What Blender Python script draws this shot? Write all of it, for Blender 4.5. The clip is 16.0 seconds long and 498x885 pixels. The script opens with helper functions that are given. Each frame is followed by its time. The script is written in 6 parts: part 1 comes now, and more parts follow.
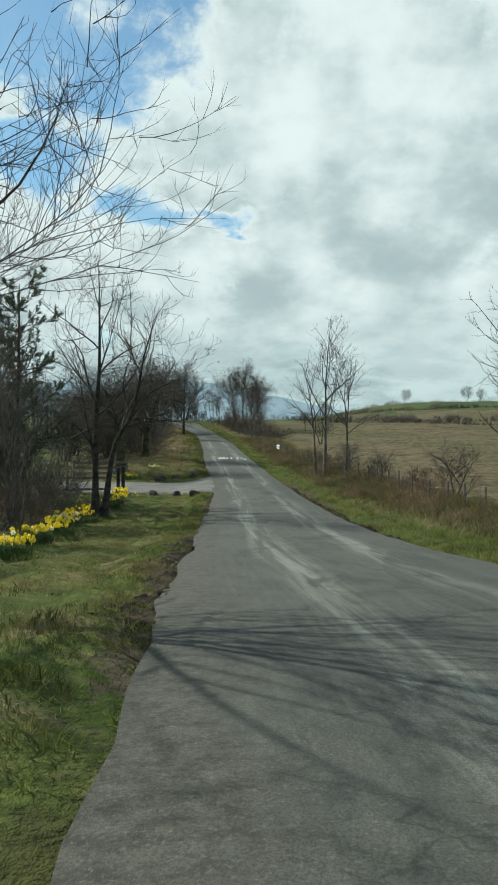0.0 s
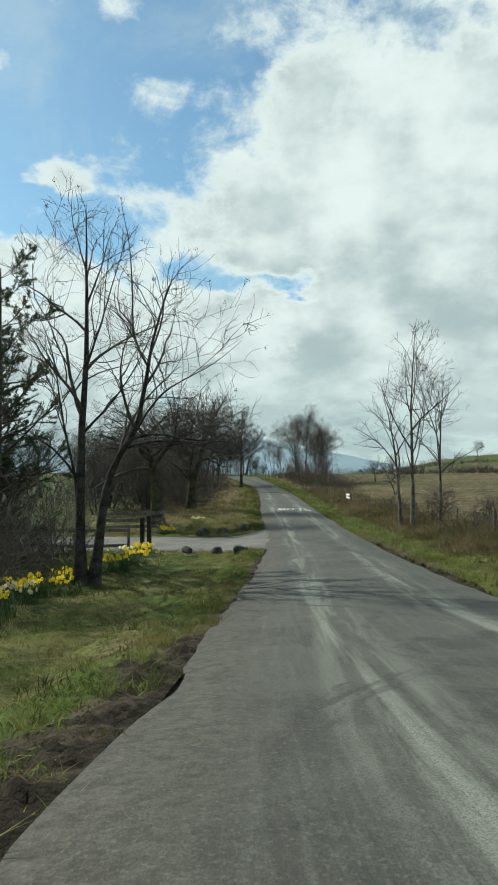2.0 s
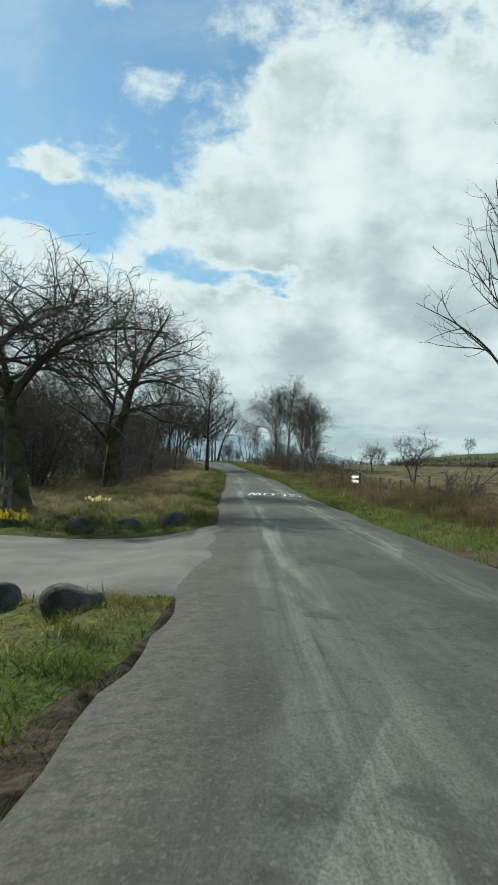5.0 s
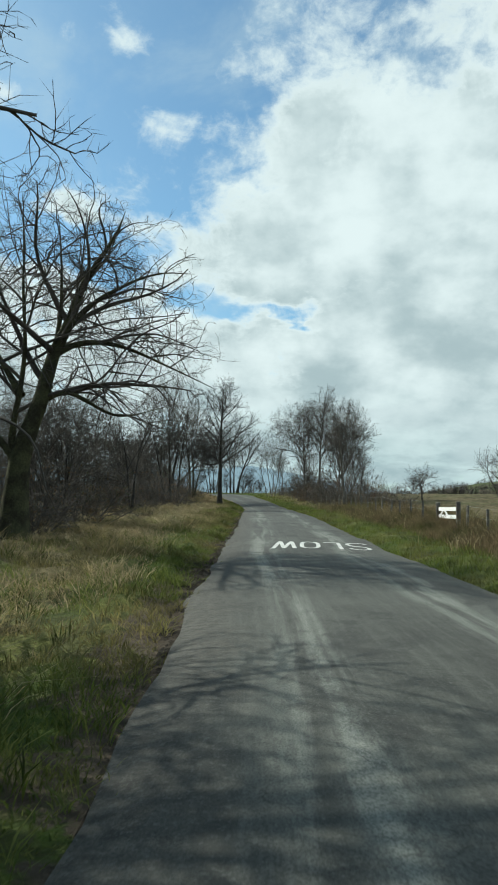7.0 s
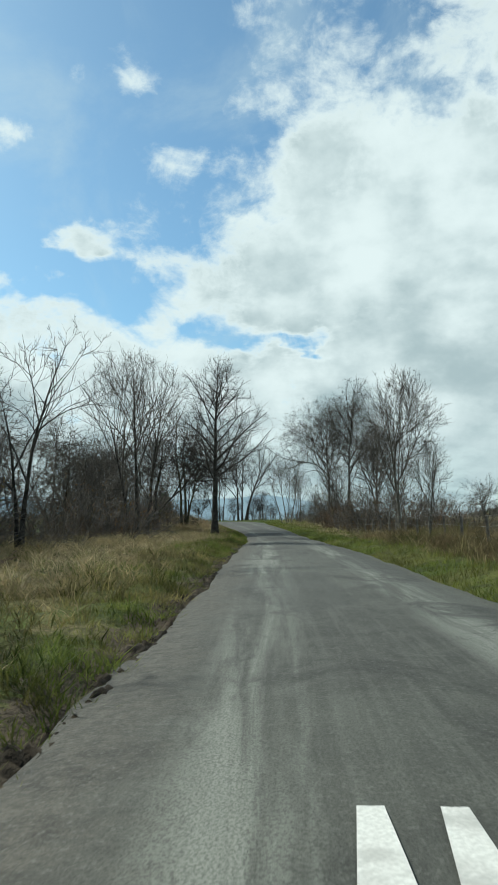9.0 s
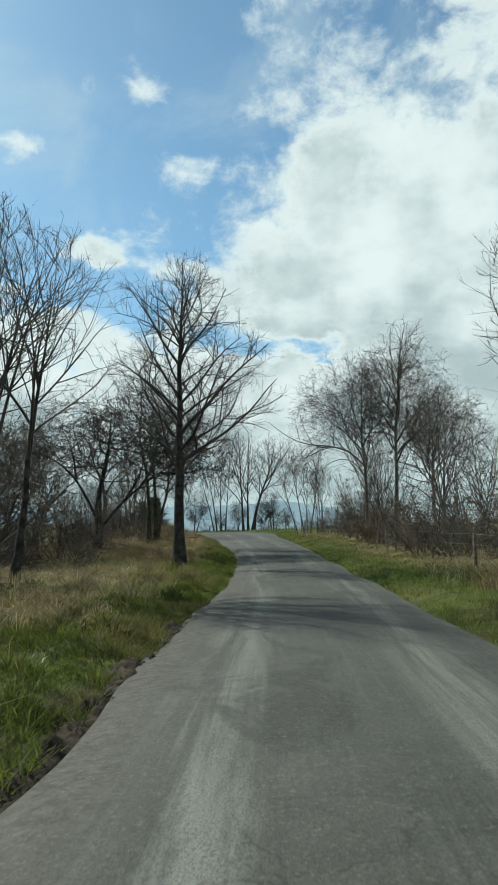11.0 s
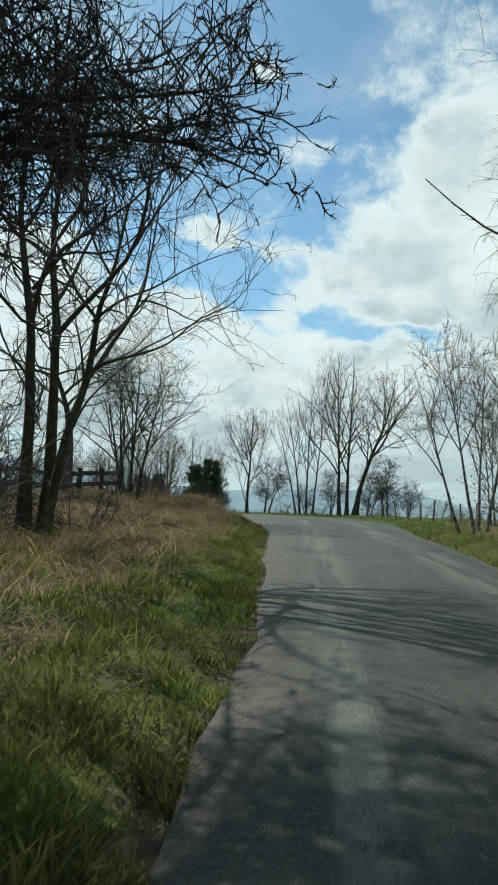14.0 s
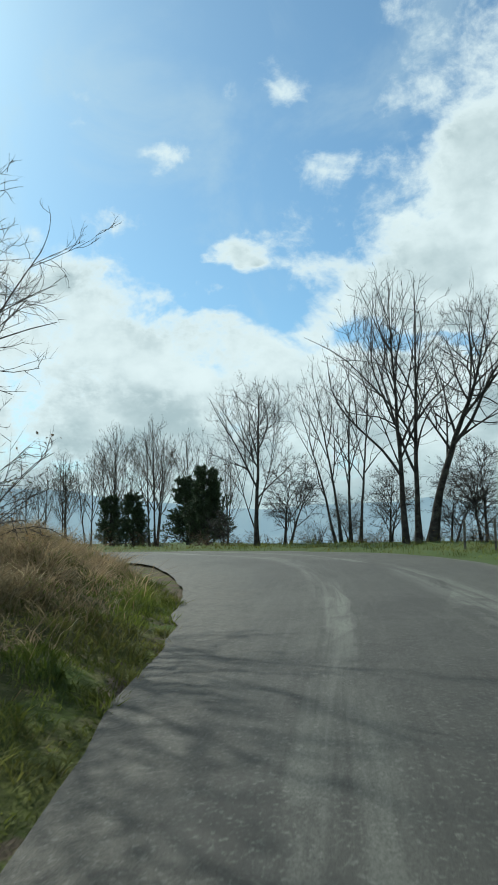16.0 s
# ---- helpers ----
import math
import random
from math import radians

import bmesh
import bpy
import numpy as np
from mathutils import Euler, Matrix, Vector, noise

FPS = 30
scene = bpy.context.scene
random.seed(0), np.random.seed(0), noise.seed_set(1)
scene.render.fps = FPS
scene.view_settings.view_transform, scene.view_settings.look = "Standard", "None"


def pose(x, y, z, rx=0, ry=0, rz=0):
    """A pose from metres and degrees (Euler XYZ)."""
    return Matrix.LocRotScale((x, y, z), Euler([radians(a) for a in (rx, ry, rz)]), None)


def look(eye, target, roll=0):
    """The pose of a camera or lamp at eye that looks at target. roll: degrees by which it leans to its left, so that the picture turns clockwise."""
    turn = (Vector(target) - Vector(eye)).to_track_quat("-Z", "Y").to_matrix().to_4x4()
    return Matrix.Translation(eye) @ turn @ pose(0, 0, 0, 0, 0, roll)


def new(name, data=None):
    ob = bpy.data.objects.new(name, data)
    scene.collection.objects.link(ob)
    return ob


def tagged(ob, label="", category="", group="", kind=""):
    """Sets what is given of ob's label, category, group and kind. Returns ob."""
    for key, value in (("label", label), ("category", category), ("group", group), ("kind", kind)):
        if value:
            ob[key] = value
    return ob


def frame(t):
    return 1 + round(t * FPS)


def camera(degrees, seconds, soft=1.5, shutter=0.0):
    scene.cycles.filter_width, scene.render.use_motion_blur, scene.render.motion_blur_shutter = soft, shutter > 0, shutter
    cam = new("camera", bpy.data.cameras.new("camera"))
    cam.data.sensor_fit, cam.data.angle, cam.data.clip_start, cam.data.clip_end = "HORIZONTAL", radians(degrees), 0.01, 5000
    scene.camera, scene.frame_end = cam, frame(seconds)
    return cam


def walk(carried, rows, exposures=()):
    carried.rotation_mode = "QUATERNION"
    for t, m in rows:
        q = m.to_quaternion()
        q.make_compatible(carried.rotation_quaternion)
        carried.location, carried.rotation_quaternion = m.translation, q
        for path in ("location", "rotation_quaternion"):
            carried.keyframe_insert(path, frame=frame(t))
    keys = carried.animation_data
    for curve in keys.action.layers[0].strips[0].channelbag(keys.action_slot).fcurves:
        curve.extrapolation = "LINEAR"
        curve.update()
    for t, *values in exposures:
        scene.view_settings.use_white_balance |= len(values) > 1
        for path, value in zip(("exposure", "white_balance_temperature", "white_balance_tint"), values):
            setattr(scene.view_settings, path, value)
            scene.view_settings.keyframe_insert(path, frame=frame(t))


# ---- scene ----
cam = camera(36.3, 16.0, 1.7, 0.06)
PATH = [
    (0, (0.649, 0.992, 3.282), (0.649, 2.992, 3.224), 0.5),
    (0.5, (0.782, 2.683, 3.008), (0.668, 4.679, 3.065), -0.3),
    (1, (0.839, 5.265, 2.799), (0.723, 7.262, 2.819), -1.9),
    (1.5, (0.809, 7.825, 2.47), (0.676, 9.82, 2.519), -1.4),
    (2, (0.62, 10.632, 2.24), (0.453, 12.623, 2.337), -0.4),
    (2.5, (0.541, 13.542, 1.984), (0.34, 15.53, 2.06), 0.2),
    (3, (0.392, 16.701, 1.713), (0.176, 18.686, 1.815), 0.3),
    (3.5, (0.234, 20.0, 1.389), (0.038, 21.988, 1.494), 0.9),
    (4, (0.09, 23.45, 1.203), (-0.057, 25.443, 1.277), 2.3),
    (4.2, (0.053, 24.89, 1.124), (-0.059, 26.885, 1.194), 2.5),
    (6.3, (-0.465, 40.629, 0.863), (-0.63, 42.618, 1.0), -0.2),
    (6.5, (-0.575, 42.167, 0.883), (-0.752, 44.154, 1.027), -0.2),
    (7, (-0.896, 46.097, 0.991), (-1.068, 48.082, 1.162), 0.4),
    (7.5, (-1.227, 50.547, 1.021), (-1.417, 52.53, 1.199), 0.3),
    (8, (-1.532, 54.807, 1.101), (-1.735, 56.786, 1.304), 0.3),
    (8.5, (-1.831, 58.942, 1.089), (-2.037, 60.915, 1.337), 0.5),
    (9, (-1.903, 63.334, 1.05), (-2.11, 65.307, 1.297), -0.7),
    (9.2, (-1.97, 64.969, 1.123), (-2.174, 66.944, 1.365), -0.9),
    (11.3, (-3.407, 84.917, 1.791), (-3.654, 86.883, 2.067), -1.4),
    (11.5, (-3.671, 86.703, 1.706), (-3.9, 88.669, 1.996), -1.8),
    (12, (-4.229, 91.065, 1.685), (-4.431, 93.031, 1.991), -1.5),
    (12.5, (-4.837, 95.921, 1.852), (-5.087, 97.884, 2.138), -0.6),
    (13, (-5.345, 100.801, 1.897), (-5.67, 102.758, 2.146), 0.2),
    (13.5, (-5.822, 105.346, 1.865), (-6.189, 107.295, 2.117), 1.1),
    (14, (-6.549, 109.891, 2.208), (-7.06, 111.812, 2.426), 2.4),
    (14.5, (-7.293, 114.77, 2.497), (-8.009, 116.634, 2.611), 2.9),
    (15, (-8.003, 119.456, 2.497), (-8.56, 121.361, 2.741), 0.8),
    (15.5, (-9.022, 124.331, 2.872), (-9.577, 126.239, 3.105), -0.1),
    (16, (-9.906, 129.167, 3.168), (-10.523, 131.05, 3.433), -0.9),
]
walk(cam, [(t, look(eye, target, roll)) for t, eye, target, roll in PATH], ((0.0, 0.3, 6420, 0), (2.0, 0.3, 6530, 0), (4.0, 0.3, 6450, 0), (6.5, 0.3, 6280, 0), (9.2, 0.3, 6280, 0), (11.4, 0.3, 6420, 0), (13.6, 0.3, 6420, 0), (14.8, 0.3, 6190, 0), (16.0, 0.3, 6160, 0)))

# ---- sky and sun ----
SUN_AZ, SUN_EL = 53.0, 38.5  # degrees to the left of +y, and above the horizon
sun_dir = Vector((-math.sin(radians(SUN_AZ)) * math.cos(radians(SUN_EL)),
                  math.cos(radians(SUN_AZ)) * math.cos(radians(SUN_EL)), math.sin(radians(SUN_EL))))
sun = new("sun", bpy.data.lights.new("sun", "SUN"))
sun.data.energy, sun.data.angle, sun.data.color = 5.0, radians(0.55), (1.0, 0.95, 0.87)
sun.matrix_world = look(sun_dir * 50, (0, 0, 0))


class Nodes:
    """Short hand for building node trees."""

    def __init__(self, tree):
        self.tree = tree
        tree.nodes.clear()

    def add(self, kind, values=None):
        n = self.tree.nodes.new(kind)
        return self.fill(n, values)

    def fill(self, n, values):
        for k, v in (values or {}).items():
            self.put(n, k, v)
        return n

    def put(self, n, k, v):
        if isinstance(v, bpy.types.NodeSocket):  # a socket
            self.tree.links.new(v, n.inputs[k])
        else:
            n.inputs[k].default_value = v

    def math(self, op, a, b=0.0, c=0.0, clamp=False):
        n = self.add("ShaderNodeMath", {0: a, 1: b, 2: c})
        n.operation, n.use_clamp = op, clamp
        return n.outputs[0]

    def vec(self, op, a, b=(0, 0, 0)):
        n = self.add("ShaderNodeVectorMath", {0: a})
        n.operation = op
        self.put(n, 1, b)
        return n

    def noise(self, where, scale, detail=4.0, rough=0.55, warp=0.0):
        return self.add("ShaderNodeTexNoise", {"Vector": where, "Scale": scale, "Detail": detail, "Roughness": rough, "Distortion": warp}).outputs[0]

    def span(self, v, a, b, c=0.0, d=1.0, kind="SMOOTHSTEP"):
        n = self.add("ShaderNodeMapRange", {"Value": v, "From Min": a, "From Max": b, "To Min": c, "To Max": d})
        n.interpolation_type = kind
        return n.outputs[0]

    def mix(self, f, a, b, blend="MIX"):
        n = self.add("ShaderNodeMix")
        n.data_type, n.blend_type = "RGBA", blend
        for k, v in ((0, f), (6, a), (7, b)):
            if not isinstance(v, bpy.types.NodeSocket) and k > 0 and len(v) == 3:
                v = (*v, 1)
            self.put(n, k, v)
        return n.outputs[2]


def toward(az, el):
    """The direction at az degrees to the right of +y and el above the horizon."""
    a, e = radians(az), radians(el)
    return (math.sin(a) * math.cos(e), math.cos(a) * math.cos(e), math.sin(e))


world = bpy.data.worlds.new("world")
scene.world = world
world.use_nodes = True
w = Nodes(world.node_tree)
sky = w.add("ShaderNodeTexSky")
sky.sky_type, sky.sun_disc, sky.sun_elevation, sky.sun_rotation = "NISHITA", False, radians(SUN_EL), radians(-SUN_AZ)
sky.air_density, sky.dust_density, sky.ozone_density = 1.0, 0.6, 2.0
way = w.add("ShaderNodeTexCoord").outputs["Generated"]
parts = w.add("ShaderNodeSeparateXYZ", {0: way})
lift = w.math("ADD", w.math("MAXIMUM", parts.outputs[2], 0.0), 0.24)
flat = w.add("ShaderNodeCombineXYZ", {0: w.math("DIVIDE", parts.outputs[0], lift), 1: w.math("DIVIDE", parts.outputs[1], lift), 2: 0.0}).outputs[0]
warp = w.add("ShaderNodeTexNoise", {"Vector": flat, "Scale": 2.2, "Detail": 5.0, "Roughness": 0.6}).outputs[1]
shift = w.vec("SCALE", w.vec("SUBTRACT", warp, (0.5, 0.5, 0.5)).outputs[0])
shift.inputs["Scale"].default_value = 0.16
bent = w.vec("ADD", way, shift.outputs[0]).outputs[0]
# where the cloud sheet is open (negative) and where single clouds stand in the opening (positive): az, el, radius, flatness, amount
WIDE_GAPS = [
    (-19, 28, 11, 1.3, -0.66), (-31, 28, 12, 1.3, -0.8), (-13, 33, 8, 1.2, -0.5), (-27, 40, 16, 1.0, -0.5), (-45, 24, 10, 1.2, -0.4),
    # unseen gaps overhead, behind and at the sides, added to dim the fill light
    (0, 90, 46, 1.0, -0.62), (180, 40, 36, 1.0, -0.45), (-100, 40, 30, 1.0, -0.35), (100, 38, 32, 1.0, -0.45), (60, 60, 20, 1.0, -0.3),
]
SMALL_GAPS = [
    (7.5, 31, 4.5, 1.4, -0.42), (3.5, 36, 5, 1.2, -0.4), (-2.6, 14.9, 4.4, 5.0, -0.8), (-9.5, 15.0, 2.6, 2.6, -0.36), (-14, 17.8, 3.6, 1.6, -0.5),
    (-25, 20, 5, 1.6, -0.45), (-9, 24, 4.5, 1.2, -0.3), (-22, 23.5, 5.5, 1.0, -0.5), (-21, 18.6, 4.0, 2.6, -0.5), (-16.5, 18.3, 3.5, 2.5, -0.4),
    (-6, 33, 5, 1.2, -0.35),
]
PUFFS = [
    (-19.2, 21.4, 2.6, 1.2, 1.15), (-12.2, 28, 3.0, 1.3, 0.72), (-22.8, 28, 3.6, 1.5, 1.3), (-16.6, 32.7, 4.2, 1.4, 0.95), (-26.5, 24, 3.6, 1.5, 0.85),
    (-6.5, 32.2, 3.4, 1.8, 0.6), (-30, 31, 4.0, 1.6, 0.95), (-31, 18.5, 3.6, 1.8, 0.5), (-27, 32, 2.0, 1.6, 0.4), (-26, 10.5, 6.5, 1.3, 0.35),
    (6, 21, 11, 1.0, 0.3), (14, 15, 14, 1.0, 0.35), (0, 8, 14, 2.0, 0.35),
]
puff = w.noise(way, 13.0, 9, 0.62, 0.3)
cover = w.math("ADD", w.math("MULTIPLY", w.math("SUBTRACT", w.noise(flat, 2.4, 6, 0.6, 0.2), 0.5), 1.1), 0.80)
for az, el, size, flatness, amount in WIDE_GAPS + SMALL_GAPS + PUFFS:
    off = w.vec("MULTIPLY", w.vec("SUBTRACT", bent, toward(az, el)).outputs[0], (1, 1, flatness)).outputs[0]
    away = w.vec("LENGTH", off).outputs["Value"]
    cover = w.math("ADD", cover, w.span(away, 0.0, radians(size) * 1.5, amount, 0.0))
cover = w.math("ADD", cover, w.math("MULTIPLY", w.math("SUBTRACT", puff, 0.5), 1.7))
wisp = w.noise(w.vec("MULTIPLY", bent, (1.0, 1.0, 1.5)).outputs[0], 34.0, 7, 0.66)
cover = w.math("ADD", cover, w.math("MULTIPLY", w.math("SUBTRACT", wisp, 0.5), 0.55))
mask = w.span(cover, 0.22, 0.80)
shade = w.noise(w.vec("ADD", flat, (3.1, 1.7, 0.0)).outputs[0], 2.6, 7, 0.6, 0.3)
# the sheet seen from below: broad grey hollows, small billows, bright rims where it is thin
lift = w.math("ADD", w.math("MAXIMUM", parts.outputs[2], 0.0), 0.5)
deck = w.add("ShaderNodeCombineXYZ", {0: w.math("DIVIDE", parts.outputs[0], lift), 1: w.math("DIVIDE", parts.outputs[1], lift), 2: 0.0}).outputs[0]
broad = w.noise(w.vec("ADD", deck, (7.4, 2.2, 0.0)).outputs[0], 3.0, 3, 0.5)
billow = w.noise(w.vec("ADD", deck, (1.3, 5.2, 0.0)).outputs[0], 8.0, 5, 0.52)
grain = w.noise(w.vec("MULTIPLY", way, (1.0, 1.0, 1.4)).outputs[0], 16.0, 5, 0.55)
grey = w.math("ADD", w.math("MULTIPLY", broad, 0.42), w.math("ADD", w.math("MULTIPLY", billow, 0.40), w.math("MULTIPLY", grain, 0.18)))
thick = w.math("MULTIPLY", w.span(cover, 0.55, 1.10), w.span(grey, 0.38, 0.62))
cloud = w.mix(thick, (0.83, 0.90, 0.92), (0.44, 0.53, 0.565))
low = w.span(parts.outputs[2], 0.02, 0.20, 0.75, 0.0)
cloud = w.mix(low, cloud, w.mix(w.span(shade, 0.4, 0.6), (0.56, 0.69, 0.71), (0.36, 0.47, 0.51)))
air = w.mix(1.0, sky.outputs[0], (0.090, 0.118, 0.122), "MULTIPLY")
veil = w.noise(way, 5.0, 7, 0.6, 0.5)
air = w.mix(w.span(veil, 0.44, 0.74, 0.05, 0.45), air, (0.60, 0.72, 0.78))
back = w.add("ShaderNodeBackground", {"Color": w.mix(mask, air, cloud), "Strength": 0.81})
w.tree.links.new(back.outputs[0], w.add("ShaderNodeOutputWorld").inputs[0])


# ---- materials ----
def material(name, build, rough=0.9, bump=None, metallic=0.0, specular=0.3, thin=0.0):
    """build(n, where) gives the base colour; bump(n, where) a height in metres; thin: the share of light that leaves let through."""
    m = bpy.data.materials.new(name)
    m.use_nodes = True
    n = Nodes(m.node_tree)
    where = n.add("ShaderNodeTexCoord").outputs["Object"]
    colour = build(n, where)
    b = n.add("ShaderNodeBsdfPrincipled", {"Roughness": rough, "Metallic": metallic, "Specular IOR Level": specular})
    n.put(b, "Base Color", colour if isinstance(colour, bpy.types.NodeSocket) else (*colour, 1))
    if bump:
        k = n.add("ShaderNodeBump", {"Height": bump(n, where), "Strength": 1.0, "Distance": 1.0})
        n.tree.links.new(k.outputs[0], b.inputs["Normal"])
    out = b.outputs[0]
    if thin:
        glow = n.add("ShaderNodeBsdfTranslucent", {"Color": colour})
        both = n.add("ShaderNodeMixShader", {0: thin, 1: out, 2: glow.outputs[0]})
        out = both.outputs[0]
    n.tree.links.new(out, n.add("ShaderNodeOutputMaterial").inputs[0])
    return m


def two(a, b, scale, fine=None, lo=0.35, hi=0.65, detail=5):
    """A colour that wanders between a and b, with finer grain."""
    def build(n, where):
        c = n.mix(n.span(n.noise(where, scale, detail), lo, hi), a, b)
        if fine:
            c = n.mix(n.span(n.noise(where, fine, 3), 0.3, 0.7, 0.0, 0.45), c, tuple(0.45 * v for v in a))
        return c
    return build


def blades(a, b, c=None):
    """Leaf and blade colours: each island its own."""
    def build(n, where):
        r = n.add("ShaderNodeNewGeometry").outputs["Random Per Island"]
        col = n.mix(r, a, b)
        if c:
            col = n.mix(n.span(n.noise(where, 0.5, 3), 0.42, 0.62), col, c)
            # the colour is multiplied darker and lighter by noise, in patches of a step's width
            col = n.mix(1.0, col, n.mix(n.span(n.noise(where, 1.5, 6, 0.7, 0.6), 0.36, 0.64), (0.46, 0.48, 0.44), (1.38, 1.36, 1.32)), "MULTIPLY")
        return col
    return build


def road_colour(n, where):
    along = n.add("ShaderNodeUVMap")
    along.uv_map = "along"
    uv = along.outputs[0]
    lanes = n.add("ShaderNodeMapping", {0: uv, 3: (1.0, 0.05, 1.0)}).outputs[0]
    streak = n.noise(lanes, 3.2, 8, 0.66, 0.5)
    fine = n.noise(n.add("ShaderNodeMapping", {0: uv, 3: (1.0, 0.03, 1.0)}).outputs[0], 13.0, 5, 0.65, 0.3)
    blot = n.noise(where, 0.28, 7, 0.65)
    mottle = n.noise(where, 1.7, 8, 0.72, 0.8)
    c = n.mix(n.span(blot, 0.38, 0.62), (0.062, 0.060, 0.053), (0.118, 0.115, 0.101))
    c = n.mix(n.span(mottle, 0.38, 0.64, 0.0, 0.65), c, (0.150, 0.146, 0.128))
    c = n.mix(n.span(fine, 0.46, 0.66, 0.0, 0.45), c, (0.20, 0.196, 0.174))
    # two pale wheel tracks on either side of the crown, broken up
    across = n.add("ShaderNodeSeparateXYZ", {0: uv}).outputs[0]
    wander = n.math("MULTIPLY", n.math("SUBTRACT", n.noise(lanes, 0.8, 4, 0.6), 0.5), 0.9)
    track = n.math("ABSOLUTE", n.math("SUBTRACT", n.math("ABSOLUTE", n.math("ADD", across, wander)), 0.95))
    worn = n.math("MULTIPLY", n.span(track, 0.0, 0.55, 1.0, 0.0), n.span(streak, 0.40, 0.62))
    c = n.mix(n.math("MULTIPLY", worn, 0.95), c, (0.42, 0.414, 0.376))
    c = n.mix(n.span(streak, 0.56, 0.74, 0.0, 0.5), c, (0.22, 0.216, 0.194))
    patch = n.add("ShaderNodeTexVoronoi", {"Vector": n.add("ShaderNodeMapping", {0: uv, 3: (0.55, 0.16, 1.0)}).outputs[0], "Scale": 1.0})
    c = n.mix(n.math("MULTIPLY", n.span(n.add("ShaderNodeSeparateXYZ", {0: patch.outputs["Color"]}).outputs[0], 0.78, 0.8), 0.4), c, (0.05, 0.05, 0.049))
    dark = n.noise(n.add("ShaderNodeMapping", {0: uv, 3: (0.8, 0.45, 1.0)}).outputs[0], 1.1, 8, 0.70, 1.0)
    c = n.mix(n.span(dark, 0.52, 0.64, 0.0, 0.75), c, (0.046, 0.045, 0.041))
    # hairline cracks and broken joints
    crack = n.add("ShaderNodeTexVoronoi", {"Vector": n.vec("ADD", where, n.vec("SCALE", n.add("ShaderNodeTexNoise", {"Vector": where, "Scale": 1.6, "Detail": 4.0}).outputs[1]).outputs[0]).outputs[0], "Scale": 1.1})
    crack.feature = "DISTANCE_TO_EDGE"
    c = n.mix(n.math("MULTIPLY", n.span(crack.outputs[0], 0.0, 0.014, 0.6, 0.0), n.span(n.noise(where, 0.22, 3), 0.48, 0.60)), c, (0.03, 0.029, 0.026))
    # the lane's colour is multiplied darker past the SLOW
    past_slow = n.span(n.math("ADD", n.add("ShaderNodeSeparateXYZ", {0: where}).outputs[1], n.math("MULTIPLY", blot, 16.0)), 84.0, 112.0, 0.0, 1.0)
    c = n.mix(past_slow, c, (0.60, 0.60, 0.59), "MULTIPLY")
    rim = n.add("ShaderNodeAttribute")
    rim.attribute_name = "rim"
    ragged = n.math("MULTIPLY", n.math("SUBTRACT", n.noise(where, 1.1, 8, 0.74), 0.5), 0.75)
    spill = n.noise(where, 9.0, 6, 0.75)
    left = n.span(n.math("ADD", n.math("MULTIPLY", rim.outputs["Fac"], -1.0), ragged), 0.60, 0.92, 0.0, 0.95)
    left = n.math("MULTIPLY", left, n.span(n.add("ShaderNodeSeparateXYZ", {0: where}).outputs[1], 88.0, 100.0, 1.0, 0.8))
    c = n.mix(left, c, n.mix(n.span(spill, 0.36, 0.62), (0.046, 0.038, 0.029), (0.150, 0.130, 0.106)))
    right = n.span(n.math("ADD", rim.outputs["Fac"], n.math("MULTIPLY", ragged, 0.7)), 0.80, 1.0, 0.0, 0.8)
    c = n.mix(right, c, n.mix(n.span(spill, 0.36, 0.62), (0.060, 0.052, 0.040), (0.20, 0.182, 0.150)))
    pebble = n.add("ShaderNodeTexVoronoi", {"Vector": where, "Scale": 60.0})
    c = n.mix(n.math("MULTIPLY", n.math("MAXIMUM", left, right), n.span(pebble.outputs["Distance"], 0.18, 0.42, 0.45, 0.0)), c, (0.17, 0.163, 0.147))
    grit = n.noise(where, 85.0, 2, 0.7)
    c = n.mix(n.span(grit, 0.42, 0.62, 0.0, 0.6), c, (0.036, 0.035, 0.031))
    chips = n.noise(where, 34.0, 4, 0.75)
    c = n.mix(n.span(chips, 0.54, 0.66, 0.0, 0.45), c, (0.27, 0.265, 0.24))
    c = n.mix(1.0, c, (0.51, 0.545, 0.515), "MULTIPLY")
    return c


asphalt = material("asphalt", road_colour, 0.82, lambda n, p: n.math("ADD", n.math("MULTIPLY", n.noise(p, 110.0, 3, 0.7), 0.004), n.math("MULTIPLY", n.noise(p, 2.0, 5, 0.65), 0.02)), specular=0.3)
gravel_mat = material("drive_stone", two((0.10, 0.097, 0.088), (0.155, 0.151, 0.137), 0.9, 60.0), 0.9, lambda n, p: n.math("MULTIPLY", n.noise(p, 40.0, 3), 0.012))


